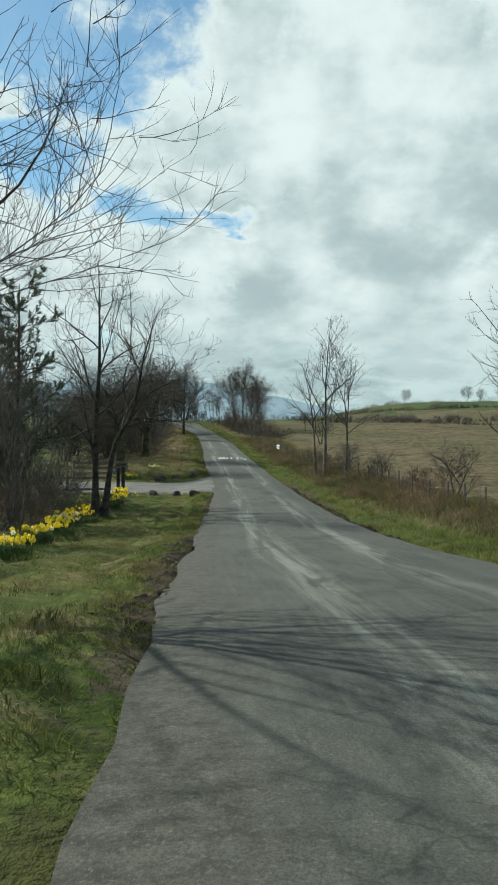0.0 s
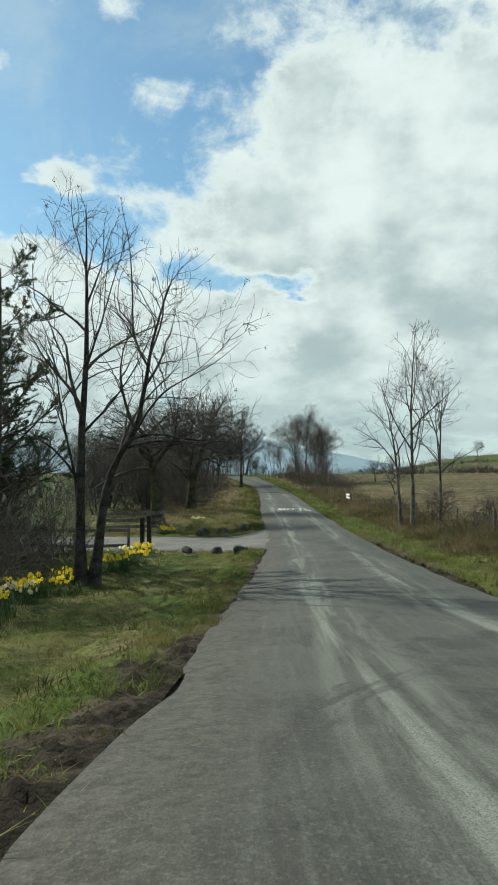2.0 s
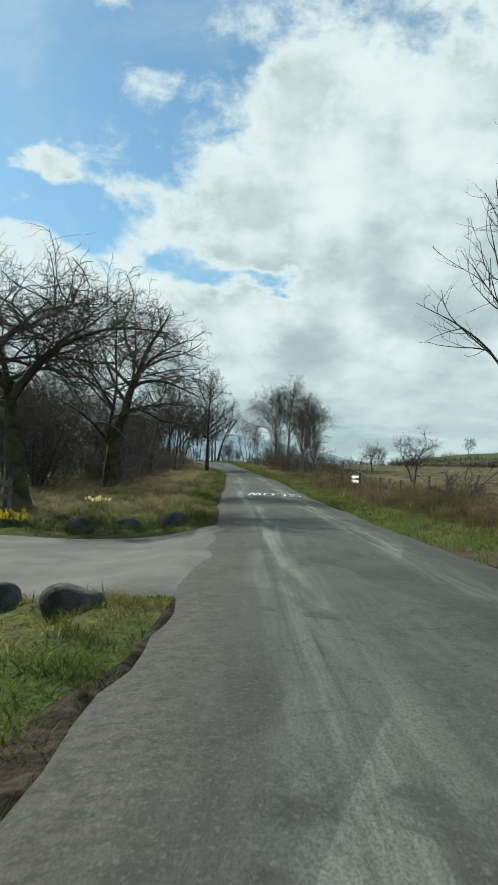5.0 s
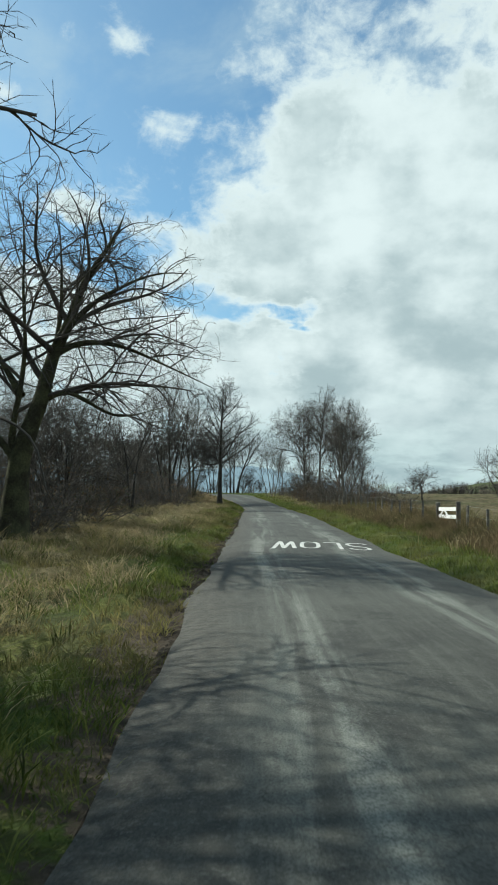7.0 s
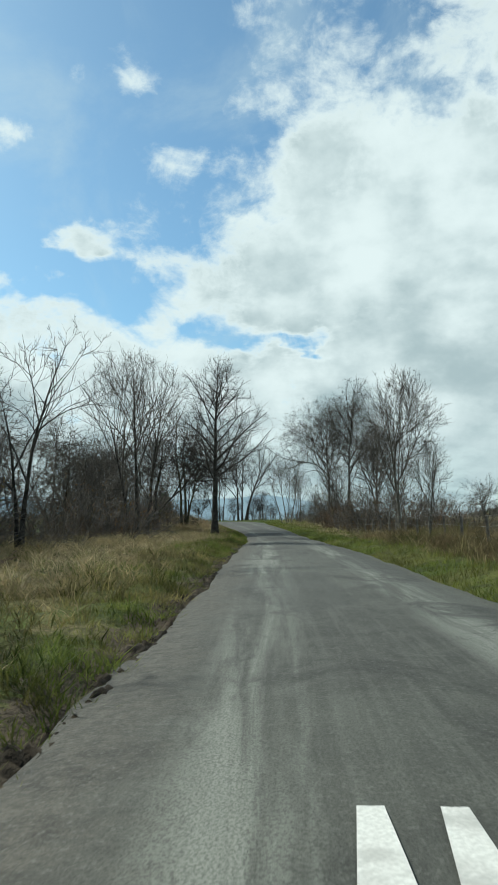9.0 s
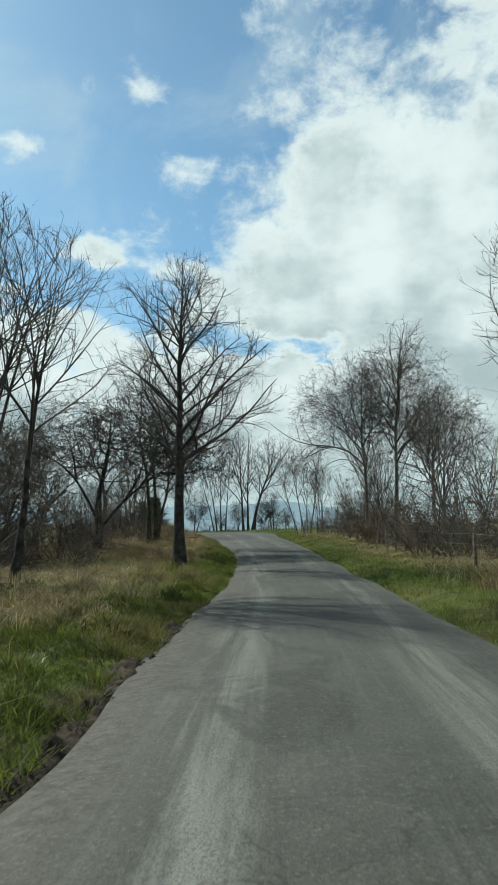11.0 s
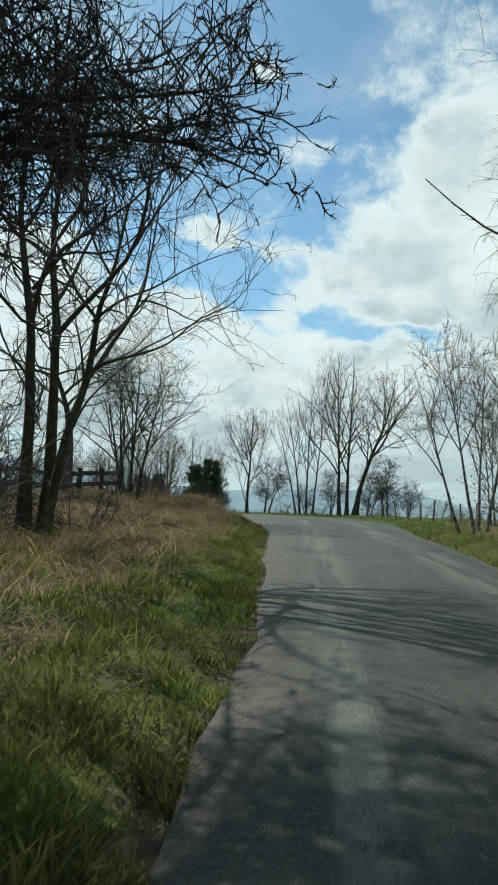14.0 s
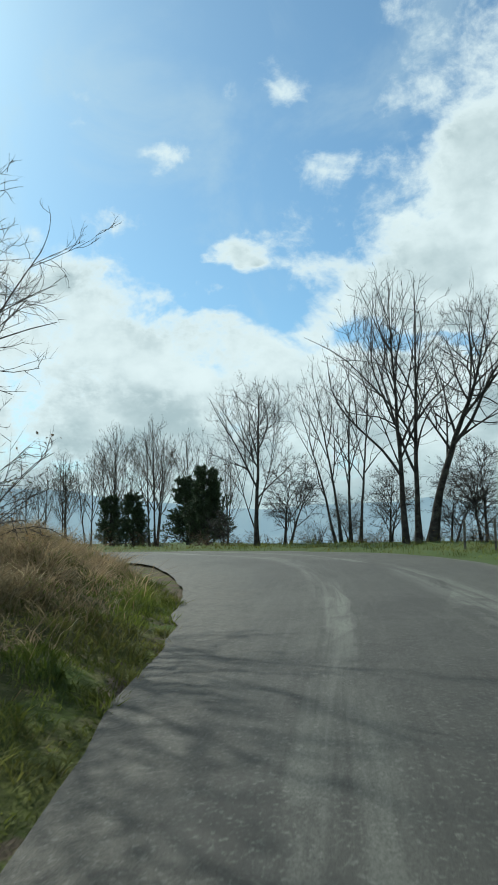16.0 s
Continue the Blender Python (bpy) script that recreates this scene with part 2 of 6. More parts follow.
def verge_colour(n, p):
    dry, mud = n.add("ShaderNodeAttribute"), n.add("ShaderNodeAttribute")
    dry.attribute_name, mud.attribute_name = "dry", "mud"
    c = n.mix(n.span(n.noise(p, 0.5, 5, 0.6), 0.40, 0.62), (0.056, 0.084, 0.014), (0.110, 0.114, 0.030))
    straw = n.math("ADD", dry.outputs["Fac"], n.math("MULTIPLY", n.math("SUBTRACT", n.noise(p, 1.1, 5, 0.65), 0.5), 2.2))
    c = n.mix(n.span(straw, 0.3, 0.8), c, n.mix(n.noise(p, 3.0, 3), (0.15, 0.12, 0.058), (0.21, 0.17, 0.09)))
    c = n.mix(n.span(n.noise(p, 9.0, 4, 0.7), 0.4, 0.65, 0.0, 0.6), c, (0.035, 0.04, 0.014))
    c = n.mix(n.span(n.noise(p, 0.9, 6, 0.7, 0.5), 0.50, 0.62, 0.0, 0.75), c, (0.040, 0.042, 0.014))
    soil = n.math("ADD", mud.outputs["Fac"], n.math("MULTIPLY", n.math("SUBTRACT", n.noise(p, 2.2, 5, 0.65), 0.5), 1.3))
    return n.mix(n.span(soil, 0.34, 0.46), c, n.mix(n.noise(p, 7.0, 4, 0.7), (0.035, 0.027, 0.018), (0.12, 0.095, 0.065)))


def field_colour(n, p):
    c = n.mix(n.span(n.noise(p, 0.05, 5, 0.6), 0.38, 0.62), (0.110, 0.086, 0.047), (0.062, 0.066, 0.026))
    c = n.mix(n.span(n.noise(p, 0.25, 5, 0.65), 0.46, 0.62, 0.0, 0.75), c, (0.042, 0.033, 0.018))
    return n.mix(n.span(n.noise(p, 1.5, 4, 0.7), 0.45, 0.66, 0.0, 0.65), c, (0.185, 0.15, 0.09))


def pasture_colour(n, p):
    c = n.mix(n.span(n.noise(p, 0.02, 5, 0.6), 0.40, 0.60), (0.042, 0.068, 0.018), (0.070, 0.082, 0.028))
    return n.mix(n.span(n.noise(p, 0.4, 4, 0.7), 0.45, 0.7, 0.0, 0.4), c, (0.038, 0.055, 0.016))


rough_bump = lambda n, p: n.math("MULTIPLY", n.noise(p, 6.0, 5, 0.7), 0.10)
verge_mat = material("verge_turf", verge_colour, 0.95, rough_bump, specular=0.1)
field_mat = material("rough_field", field_colour, 0.95, rough_bump, specular=0.1)
pasture_mat = material("pasture", pasture_colour, 0.95, specular=0.1)
mud_mat = material("wet_mud", two((0.020, 0.016, 0.011), (0.066, 0.052, 0.036), 2.6, 14.0, 0.4, 0.6), 0.95, lambda n, p: n.math("MULTIPLY", n.noise(p, 9.0, 5, 0.65), 0.06), specular=0.08)
bark_dark = material("dark_bark", two((0.034, 0.031, 0.027), (0.085, 0.077, 0.066), 5.0, 30.0), 0.95, lambda n, p: n.math("MULTIPLY", n.noise(p, 22.0, 4, 0.7), 0.02), specular=0.1)
bark_mossy = material("mossy_bark", two((0.045, 0.042, 0.028), (0.095, 0.095, 0.05), 3.0, 25.0), 0.95, lambda n, p: n.math("MULTIPLY", n.noise(p, 20.0, 4, 0.7), 0.02), specular=0.1)
bark_grey = material("grey_bark", two((0.085, 0.077, 0.063), (0.185, 0.17, 0.143), 4.0, 25.0), 0.9, lambda n, p: n.math("MULTIPLY", n.noise(p, 20.0, 4, 0.7), 0.012), specular=0.15)
bark_birch = material("birch_bark", two((0.20, 0.19, 0.17), (0.06, 0.052, 0.046), 7.0, 30.0, 0.42, 0.6), 0.85, specular=0.15)
twig_brown = material("brown_twig", two((0.058, 0.051, 0.044), (0.108, 0.096, 0.082), 1.0), 0.9, specular=0.15)
twig_dark = material("dark_twig", two((0.038, 0.035, 0.032), (0.070, 0.064, 0.058), 1.0), 0.9, specular=0.15)
twig_grey = material("grey_twig", two((0.072, 0.064, 0.054), (0.125, 0.113, 0.096), 1.0), 0.9, specular=0.15)
needle_mat = material("pine_needles", blades((0.035, 0.055, 0.024), (0.08, 0.11, 0.045)), 0.8, specular=0.2)
leaf_mat = material("evergreen_leaf", blades((0.028, 0.046, 0.022), (0.07, 0.10, 0.045)), 0.6, specular=0.3)
gorse_mat = material("gorse_leaf", blades((0.03, 0.045, 0.015), (0.09, 0.095, 0.03)), 0.8, specular=0.2)
grass_mat = material("green_grass", blades((0.066, 0.098, 0.018), (0.140, 0.158, 0.040), (0.17, 0.145, 0.06)), 0.75, specular=0.2, thin=0.45)
lush_mat = material("lush_grass", blades((0.066, 0.096, 0.014), (0.135, 0.158, 0.032), (0.120, 0.122, 0.034)), 0.7, specular=0.25, thin=0.45)
straw_mat = material("dry_grass", blades((0.22, 0.175, 0.10), (0.38, 0.315, 0.19), (0.18, 0.155, 0.075)), 0.8, specular=0.2, thin=0.45)
bracken_mat = material("dead_bracken", blades((0.175, 0.122, 0.072), (0.38, 0.295, 0.185), (0.22, 0.172, 0.095)), 0.85, specular=0.15, thin=0.35)
bleached_mat = material("bleached_straw", blades((0.34, 0.28, 0.17), (0.52, 0.445, 0.29), (0.24, 0.19, 0.105)), 0.8, specular=0.2, thin=0.4)
tussock_mat = material("tussock_grass", blades((0.035, 0.055, 0.012), (0.075, 0.10, 0.02), (0.06, 0.06, 0.02)), 0.8, specular=0.15, thin=0.3)
rush_mat = material("brown_rush", blades((0.105, 0.078, 0.045), (0.205, 0.155, 0.092), (0.085, 0.088, 0.034)), 0.85, specular=0.15, thin=0.45)
timber_mat = material("weathered_timber", two((0.095, 0.085, 0.070), (0.21, 0.192, 0.162), 6.0, 40.0), 0.9, lambda n, p: n.math("MULTIPLY", n.noise(p, 30.0, 3), 0.006), specular=0.15)
dark_timber = material("dark_timber", two((0.030, 0.026, 0.022), (0.070, 0.062, 0.052), 6.0, 40.0), 0.9, lambda n, p: n.math("MULTIPLY", n.noise(p, 30.0, 3), 0.006), specular=0.15)
wire_mat = material("fence_wire", lambda n, p: (0.25, 0.25, 0.24), 0.5, metallic=0.8)
rock_mat = material("boulder", two((0.035, 0.036, 0.03), (0.11, 0.11, 0.10), 3.5, 20.0), 0.9, lambda n, p: n.math("MULTIPLY", n.noise(p, 9.0, 5, 0.65), 0.05), specular=0.25)
white_mat = material("white_paint", two((0.72, 0.72, 0.69), (0.80, 0.80, 0.77), 8.0), 0.6)
marking_mat = material("road_marking", two((0.62, 0.62, 0.58), (0.40, 0.395, 0.37), 5.0, 60.0, 0.45, 0.7), 0.7, specular=0.3)
petal_mat = material("daffodil_petal", blades((0.75, 0.55, 0.02), (0.80, 0.66, 0.06)), 0.6, specular=0.2, thin=0.45)
pale_petal = material("pale_petal", blades((0.75, 0.70, 0.30), (0.80, 0.78, 0.52)), 0.6, specular=0.2, thin=0.45)
stem_mat = material("daffodil_leaf", blades((0.05, 0.10, 0.03), (0.09, 0.15, 0.05)), 0.6, specular=0.25, thin=0.45)


def glowing_haze_material():
    m = bpy.data.materials.new("hazed_glow_mountains")
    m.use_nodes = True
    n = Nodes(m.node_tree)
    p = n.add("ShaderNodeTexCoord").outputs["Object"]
    # distance haze is painted as pale blue, and the surface emits it
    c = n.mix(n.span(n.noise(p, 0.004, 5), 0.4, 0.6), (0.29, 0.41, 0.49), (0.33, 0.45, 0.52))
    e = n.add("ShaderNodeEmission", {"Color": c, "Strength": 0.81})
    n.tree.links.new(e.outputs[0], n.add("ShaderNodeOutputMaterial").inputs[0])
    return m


# ---- shape helpers ----
def mesh_arrays(name, verts, loops, sizes, materials, smooth=False):
    """A mesh from arrays: vertices, the corners' vertices, and each face's number of corners."""
    me = bpy.data.meshes.new(name)
    me.vertices.add(len(verts))
    me.vertices.foreach_set("co", np.asarray(verts, np.float32).ravel())
    me.loops.add(len(loops))
    me.loops.foreach_set("vertex_index", np.asarray(loops, np.int32))
    me.polygons.add(len(sizes))
    starts = np.concatenate([[0], np.cumsum(sizes)[:-1]]).astype(np.int32)
    me.polygons.foreach_set("loop_start", starts)
    if smooth:
        me.polygons.foreach_set("use_smooth", np.ones(len(sizes), bool))
    for m in materials:
        me.materials.append(m)
    me.update(calc_edges=True)
    return me


def part_mesh(name, me, parent, label=""):
    ob = new(name, me)
    ob.parent = parent
    return tagged(ob, label)


def part(name, bm, mat, parent, label=""):
    me = bpy.data.meshes.new(name)
    bm.to_mesh(me)
    bm.free()
    me.materials.append(mat)
    return part_mesh(name, me, parent, label)


def thing(name, place, label, category, group="", turn=0.0):
    ob = new(name)
    ob.empty_display_size = 0.3
    ob.matrix_basis = pose(*place, 0, 0, turn)
    return tagged(ob, label, category, group)


def box(bm, size, m=None, bevel=0.0):
    """A box of that size centred at m."""
    made = bmesh.ops.create_cube(bm, size=1.0, matrix=(m or Matrix()) @ Matrix.Diagonal((*size, 1)))
    if bevel:
        edges = {e for v in made["verts"] for e in v.link_edges}
        bmesh.ops.bevel(bm, geom=list(edges), offset=bevel, segments=1, affect="EDGES", profile=0.5)


# ---- the lie of the land ----
LEFT = [(1.2, -60), (0.6, -20), (0.05, 4), (-0.2, 8), (-0.45, 12), (-0.72, 20), (-0.8, 28), (-0.98, 35), (-1.3, 42), (-1.65, 48), (-2.15, 53), (-2.8, 60),
        (-3.2, 65.4), (-3.45, 70), (-4.0, 77), (-5.15, 91), (-6.0, 101.5), (-7.3, 112), (-8.12, 116.3), (-9.1, 120.5), (-10.4, 126.3), (-11.6, 131.5),
        (-13.4, 137.5), (-15.6, 142.2), (-19.6, 149.2), (-29.0, 153.0), (-46.0, 154.6), (-90.0, 155.4)]
RIGHT = [(6.6, -60), (6.3, -20), (5.8, 4), (5.5, 9), (5.0, 14), (4.3, 20), (3.7, 28), (3.2, 34), (2.7, 42), (2.1, 49), (1.65, 55), (1.1, 61),
         (0.7, 65.4), (0.4, 70), (-0.2, 76), (-1.5, 90), (-2.6, 101.5), (-4.1, 112), (-4.75, 117), (-5.4, 121.5), (-6.4, 127), (-7.4, 132.0),
         (-8.7, 141.0), (-11.2, 150.5), (-16.5, 156.3), (-24.0, 158.6), (-46.0, 160.0), (-90.0, 161.0)]
L2, R2 = np.array(LEFT, float), np.array(RIGHT, float)
HEIGHT_Y = [-60, -20, 1, 13.5, 25, 40, 52, 65, 85, 95, 105, 115, 129, 140, 150, 158, 200, 300]
HEIGHT_Z = [4.6, 3.2, 2.14, 0.84, 0.02, -0.25, -0.15, 0, 0.60, 0.75, 0.92, 1.3, 2.0, 2.45, 2.8, 2.92, 2.85, 2.4]


def resample(line, step):
    seg = np.hypot(*np.diff(line, axis=0).T)
    s = np.concatenate([[0], np.cumsum(seg)])
    t = np.linspace(0, s[-1], int(s[-1] / step) + 1)
    return t, np.stack([np.interp(t, s, line[:, 0]), np.interp(t, s, line[:, 1])], 1)


def rounded(line, passes=3):
    """Corner cutting, for a smooth line with the same ends."""
    for _ in range(passes):
        a, b = line[:-1], line[1:]
        cut = np.stack([0.75 * a + 0.25 * b, 0.25 * a + 0.75 * b], 1).reshape(-1, line.shape[1])
        line = np.concatenate([line[:1], cut, line[-1:]])
    return line


ARC, EDGE_L = resample(rounded(L2), 0.5)
_, edge_r = resample(rounded(R2), 0.5)
# pair the edges by matching stations of the two lists
sl = np.concatenate([[0], np.cumsum(np.hypot(*np.diff(L2, axis=0).T))])
sr = np.concatenate([[0], np.cumsum(np.hypot(*np.diff(R2, axis=0).T))])
stations = np.interp(np.linspace(0, sl[-1], len(EDGE_L)), sl, sr) / sr[-1] * (len(edge_r) - 1)
EDGE_R = np.stack([np.interp(stations, np.arange(len(edge_r)), edge_r[:, k]) for k in (0, 1)], 1)
MIDDLE, HALF = (EDGE_L + EDGE_R) / 2, np.hypot(*(EDGE_R - EDGE_L).T) / 2


def road_z(y):
    y = np.asarray(y, float)
    return sum(np.interp(y + k * 1.5, HEIGHT_Y, HEIGHT_Z) for k in (-3, -2, -1, 0, 1, 2, 3)) / 7


def beside(x, y):
    """How far a place lies outside the road's edge (negative on the road), and on which side (-1 left, 1 right)."""
    x, y = np.atleast_1d(np.asarray(x, float)), np.atleast_1d(np.asarray(y, float))
    out, side = np.empty(x.shape), np.empty(x.shape)
    way = np.gradient(MIDDLE, axis=0)
    for k in range(0, len(x), 4000):
        d = (x[k:k + 4000, None] - MIDDLE[None, :, 0]) ** 2 + (y[k:k + 4000, None] - MIDDLE[None, :, 1]) ** 2
        i = d.argmin(1)
        out[k:k + 4000] = np.sqrt(d[np.arange(len(i)), i]) - HALF[i]
        side[k:k + 4000] = np.sign((x[k:k + 4000] - MIDDLE[i, 0]) * way[i, 1] - (y[k:k + 4000] - MIDDLE[i, 1]) * way[i, 0])
    return out, side


def ease(v, a, b):
    t = np.clip((np.asarray(v, float) - a) / (b - a), 0, 1)
    return t * t * (3 - 2 * t)


def lumps(x, y, size, seed):
    """Smooth random relief, about -1 to 1."""
    r = np.random.RandomState(seed)
    v = 0
    for k in range(7):
        a, f, p = r.uniform(0, 6.28), r.uniform(0.6, 1.8) / size, r.uniform(0, 6.28)
        v = v + np.sin((x * math.cos(a) + y * math.sin(a)) * f * 6.28 + p)
    return v / 3.2


def drive_offset(x, y):
    """Distance outside the side drive's edge."""
    mid = 43.4 + 0.06 * (x + 1) + 0.010 * (x + 1) ** 2
    half = 3.2 + 2.0 * ease(x, -4.2, -1.2)
    return np.where(x < 0, np.abs(y - mid) - half, 9.0)


def ground_z(x, y):
    """The ground's height anywhere, off the road."""
    x, y = np.atleast_1d(np.asarray(x, float)), np.atleast_1d(np.asarray(y, float))
    out, side = beside(x, y)
    z = road_z(y)
    right = side > 0
    # verges: the right one climbs to the field fence, the left one is a bank past the bend
    z = z + np.where(right, 0.06 * ease(out, 0.1, 1.0) + 0.12 * ease(out, 1.2, 4.5), 0)
    bank = 0.08 * ease(out, 0.1, 0.8) + (0.14 * ease(y, 54, 63) + 0.15 * ease(y, 108, 130)) * ease(out, 1.0, 6.0)
    late = ease(y, 128, 142)
    bank = bank * (1 - late) + (0.08 + 0.66 * ease(out, 0.2, 2.4)) * late
    z = z + np.where(right, 0, bank * (1 - 0.85 * ease(y, 35, 39) * (1 - ease(y, 48, 52))))
    z = z - np.where(right, 0, 0.32 * ease(out, 0.0, 1.6) * ease(y, 2, 14) * (1 - ease(y, 50, 60)))
    away = np.hypot(x, y - 70)
    z = z + np.where(out > 0.2, 0.055 * lumps(x, y, 2.2, 3) * ease(out, 0.2, 1.2) + np.where(right, 0.05, 0.075) * lumps(x, y, 1.1, 5) * ease(out, 0.2, 0.8), 0)
    z = z + np.where(right, 0, 0.17 * lumps(x, y, 3.6, 17) * ease(out, 0.9, 2.6) * ease(y, 102, 112) * (1 - ease(out, 7, 12)))
    z = z + 0.35 * lumps(x, y, 60, 8) * ease(out, 12, 60)
    # the green rise beyond the field, falling away to the left
    hill = 9.5 * ease(x - 0.10 * y, -34, 50) * ease(np.hypot(x, y), 170, 345)
    z = z + hill - 5.0 * ease(y, 260, 900) * ease(-x, -120, 200)
    z = road_z(y) - 0.085 + (z - road_z(y) + 0.085) * ease(out, 0.0, 0.6)
    cut = drive_offset(x, y)
    return np.where((cut < 0.2) & (x > -44) & (out > -0.5), np.minimum(z, road_z(y) - 0.30 * ease(-x, 1.2, 3.2) - 0.07), z)


def gz(x, y):
    return float(ground_z(x, y)[0])


def spread(lo, hi, near_lo, near_hi, step, growth):
    inner = list(np.arange(near_lo, near_hi + 1e-6, step))
    a, s = [near_hi], step
    while a[-1] < hi:
        s *= growth
        a.append(a[-1] + s)
    b, s = [near_lo], step
    while b[-1] > lo:
        s *= growth
        b.append(b[-1] - s)
    return np.array(b[:0:-1] + inner + a[1:])


def build_ground():
    xs = spread(-3000, 3000, -22, 10, 0.35, 1.09)
    ys = spread(-400, 3500, -6, 166, 0.5, 1.09)
    gx, gy = np.meshgrid(xs, ys)
    z = ground_z(gx.ravel(), gy.ravel())
    verts = np.stack([gx.ravel(), gy.ravel(), z], 1)
    nx, ny = len(xs), len(ys)
    i = (np.arange(ny - 1)[:, None] * nx + np.arange(nx - 1)[None, :]).ravel()
    quads = np.stack([i, i + 1, i + nx + 1, i + nx], 1)
    me = mesh_arrays("ground", verts, quads.ravel(), np.full(len(quads), 4), [verge_mat, field_mat, pasture_mat], True)
    c = verts[quads].mean(1)
    out, side = beside(c[:, 0], c[:, 1])
    wob = 1.2 * lumps(c[:, 0], c[:, 1], 9, 12)
    kind = np.zeros(len(quads), np.int32)
    kind[(side > 0) & (out > 5.5 + wob)] = 1
    kind[(side < 0) & (out > 12 + 3 * wob)] = 2
    far = np.hypot(c[:, 0], c[:, 1] - 60) + 8 * wob
    kind[(side > 0) & (far > 205)] = 2
    kind[(c[:, 1] > 146 + 2 * wob) & (c[:, 0] < 3) & (side > 0)] = 2
    kind[(c[:, 1] > 175 + 4 * wob) & (c[:, 0] < 30)] = 2
    me.polygons.foreach_set("material_index", kind)
    vo, vs = beside(verts[:, 0], verts[:, 1])
    y = verts[:, 1]
    left = vs < 0
    mud = np.where(left, (0.75 - 0.35 * ease(y, 18, 24)) * ease(y, 2, 8) * (1 - ease(y, 34, 40)) + 0.9 * ease(y, 46, 52) * (1 - ease(y, 84, 96)) + 0.45 * ease(y, 96, 110), 0.3 + 0.8 * ease(y, 26, 32) * (1 - ease(y, 42, 48)))
    mud = mud * (1 - ease(vo, 0.05, 0.35 + 0.5 * mud))
    dry = np.where(left, 0.32 + 0.45 * ease(y, 50, 60) * ease(vo, 0.8, 3.0) * (1 - ease(vo, 9, 12)) * (1 - ease(y, 101, 108)) + 0.5 * ease(y, 104, 114) * ease(vo, 0.7, 1.8), 0.05 + 0.8 * ease(vo, 1.2, 2.6) * (1 - 0.9 * ease(y, 132, 142)))
    for name, values in (("mud", mud), ("dry", dry)):
        me.attributes.new(name, "FLOAT", "POINT").data.foreach_set("value", values.astype(np.float32))
    tagged(new("ground", me), "grassy verges, brown rough field and green pasture", "ground", kind="structure")


def build_road():
    cols = 15
    n = len(MIDDLE)
    u = np.linspace(-1, 1, cols)
    rag = np.stack([0.07 * lumps(ARC, 0 * ARC, 7.0, k) + 0.035 * lumps(ARC, 0 * ARC, 2.4, k + 9) + 0.012 * lumps(ARC, 0 * ARC, 1.1, k + 19) for k in (4, 5)], 1)
    verts, uv = np.empty((n, cols, 3)), np.empty((n, cols, 2))
    cross = (EDGE_R - EDGE_L) / 2
    unit = cross / np.hypot(*cross.T)[:, None]
    for j, t in enumerate(u):
        k = rag[:, 0] * max(0, -t) ** 6 * -1 + rag[:, 1] * max(0, t) ** 6
        xy = MIDDLE + cross * t + unit * k[:, None]
        verts[:, j, :2] = xy
        verts[:, j, 2] = road_z(xy[:, 1]) + 0.012 + 0.05 * (1 - t * t) + 0.012 * lumps(xy[:, 0], xy[:, 1], 3.0, 21) - 0.03 * abs(t) ** 12
        uv[:, j] = np.stack([HALF * t, ARC], 1)
    i = (np.arange(n - 1)[:, None] * cols + np.arange(cols - 1)[None, :]).ravel()
    quads = np.stack([i, i + 1, i + cols + 1, i + cols], 1)
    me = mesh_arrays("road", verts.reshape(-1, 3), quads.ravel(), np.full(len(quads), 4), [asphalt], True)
    layer = me.uv_layers.new(name="along")
    layer.data.foreach_set("uv", uv.reshape(-1, 2)[quads.ravel()].astype(np.float32).ravel())
    me.attributes.new("rim", "FLOAT", "POINT").data.foreach_set("value", np.tile(u, n).astype(np.float32))
    tagged(new("road", me), "worn grey single-track asphalt lane with pale streaks", "road", kind="structure")


build_ground()
build_road()


# ---- side drive, mud and road marking ----
def build_drive():
    xs = np.concatenate([np.arange(-0.7, -12, -0.35), np.arange(-12, -46, -1.5)])
    across = (-1.08, -1.0, -0.85, -0.5, -0.2, 0.1, 0.4, 0.7, 0.9, 1.0, 1.08)
    rows, cols = len(xs), len(across)
    verts = []
    for x in xs:
        mid = 43.4 + 0.06 * (x + 1) + 0.010 * (x + 1) ** 2
        half = 3.2 + 2.0 * float(ease(x, -4.2, -1.2))
        for t in across:
            y = mid + half * t + 0.12 * math.sin(x * 2.1 + 2 * t) * abs(t)
            z = float(road_z(y)) - 0.30 * float(ease(-x, 1.2, 3.2)) - 0.05 * float(ease(x, -1.7, -0.9))
            verts.append((x, y, z + 0.03 * (1 - t * t) - (0.16 if abs(t) > 1.01 else 0.0)))
    i = (np.arange(rows - 1)[:, None] * cols + np.arange(cols - 1)[None, :]).ravel()
    quads = np.stack([i, i + cols, i + cols + 1, i + 1], 1)
    me = mesh_arrays("side_drive", verts, quads.ravel(), np.full(len(quads), 4), [gravel_mat], True)
    tagged(new("side_drive", me), "pale stony side drive joining the lane", "drive", kind="structure")


def road_surface(x, y):
    """Height of the lane's cambered surface."""
    out, _ = beside(x, y)
    half = np.interp(y, MIDDLE[:, 1], HALF)
    t = np.clip((out + half) / half, 0, 1)
    return road_z(y) + 0.012 + 0.05 * (1 - t * t) + 0.012 * lumps(np.atleast_1d(x), np.atleast_1d(y), 3.0, 21)


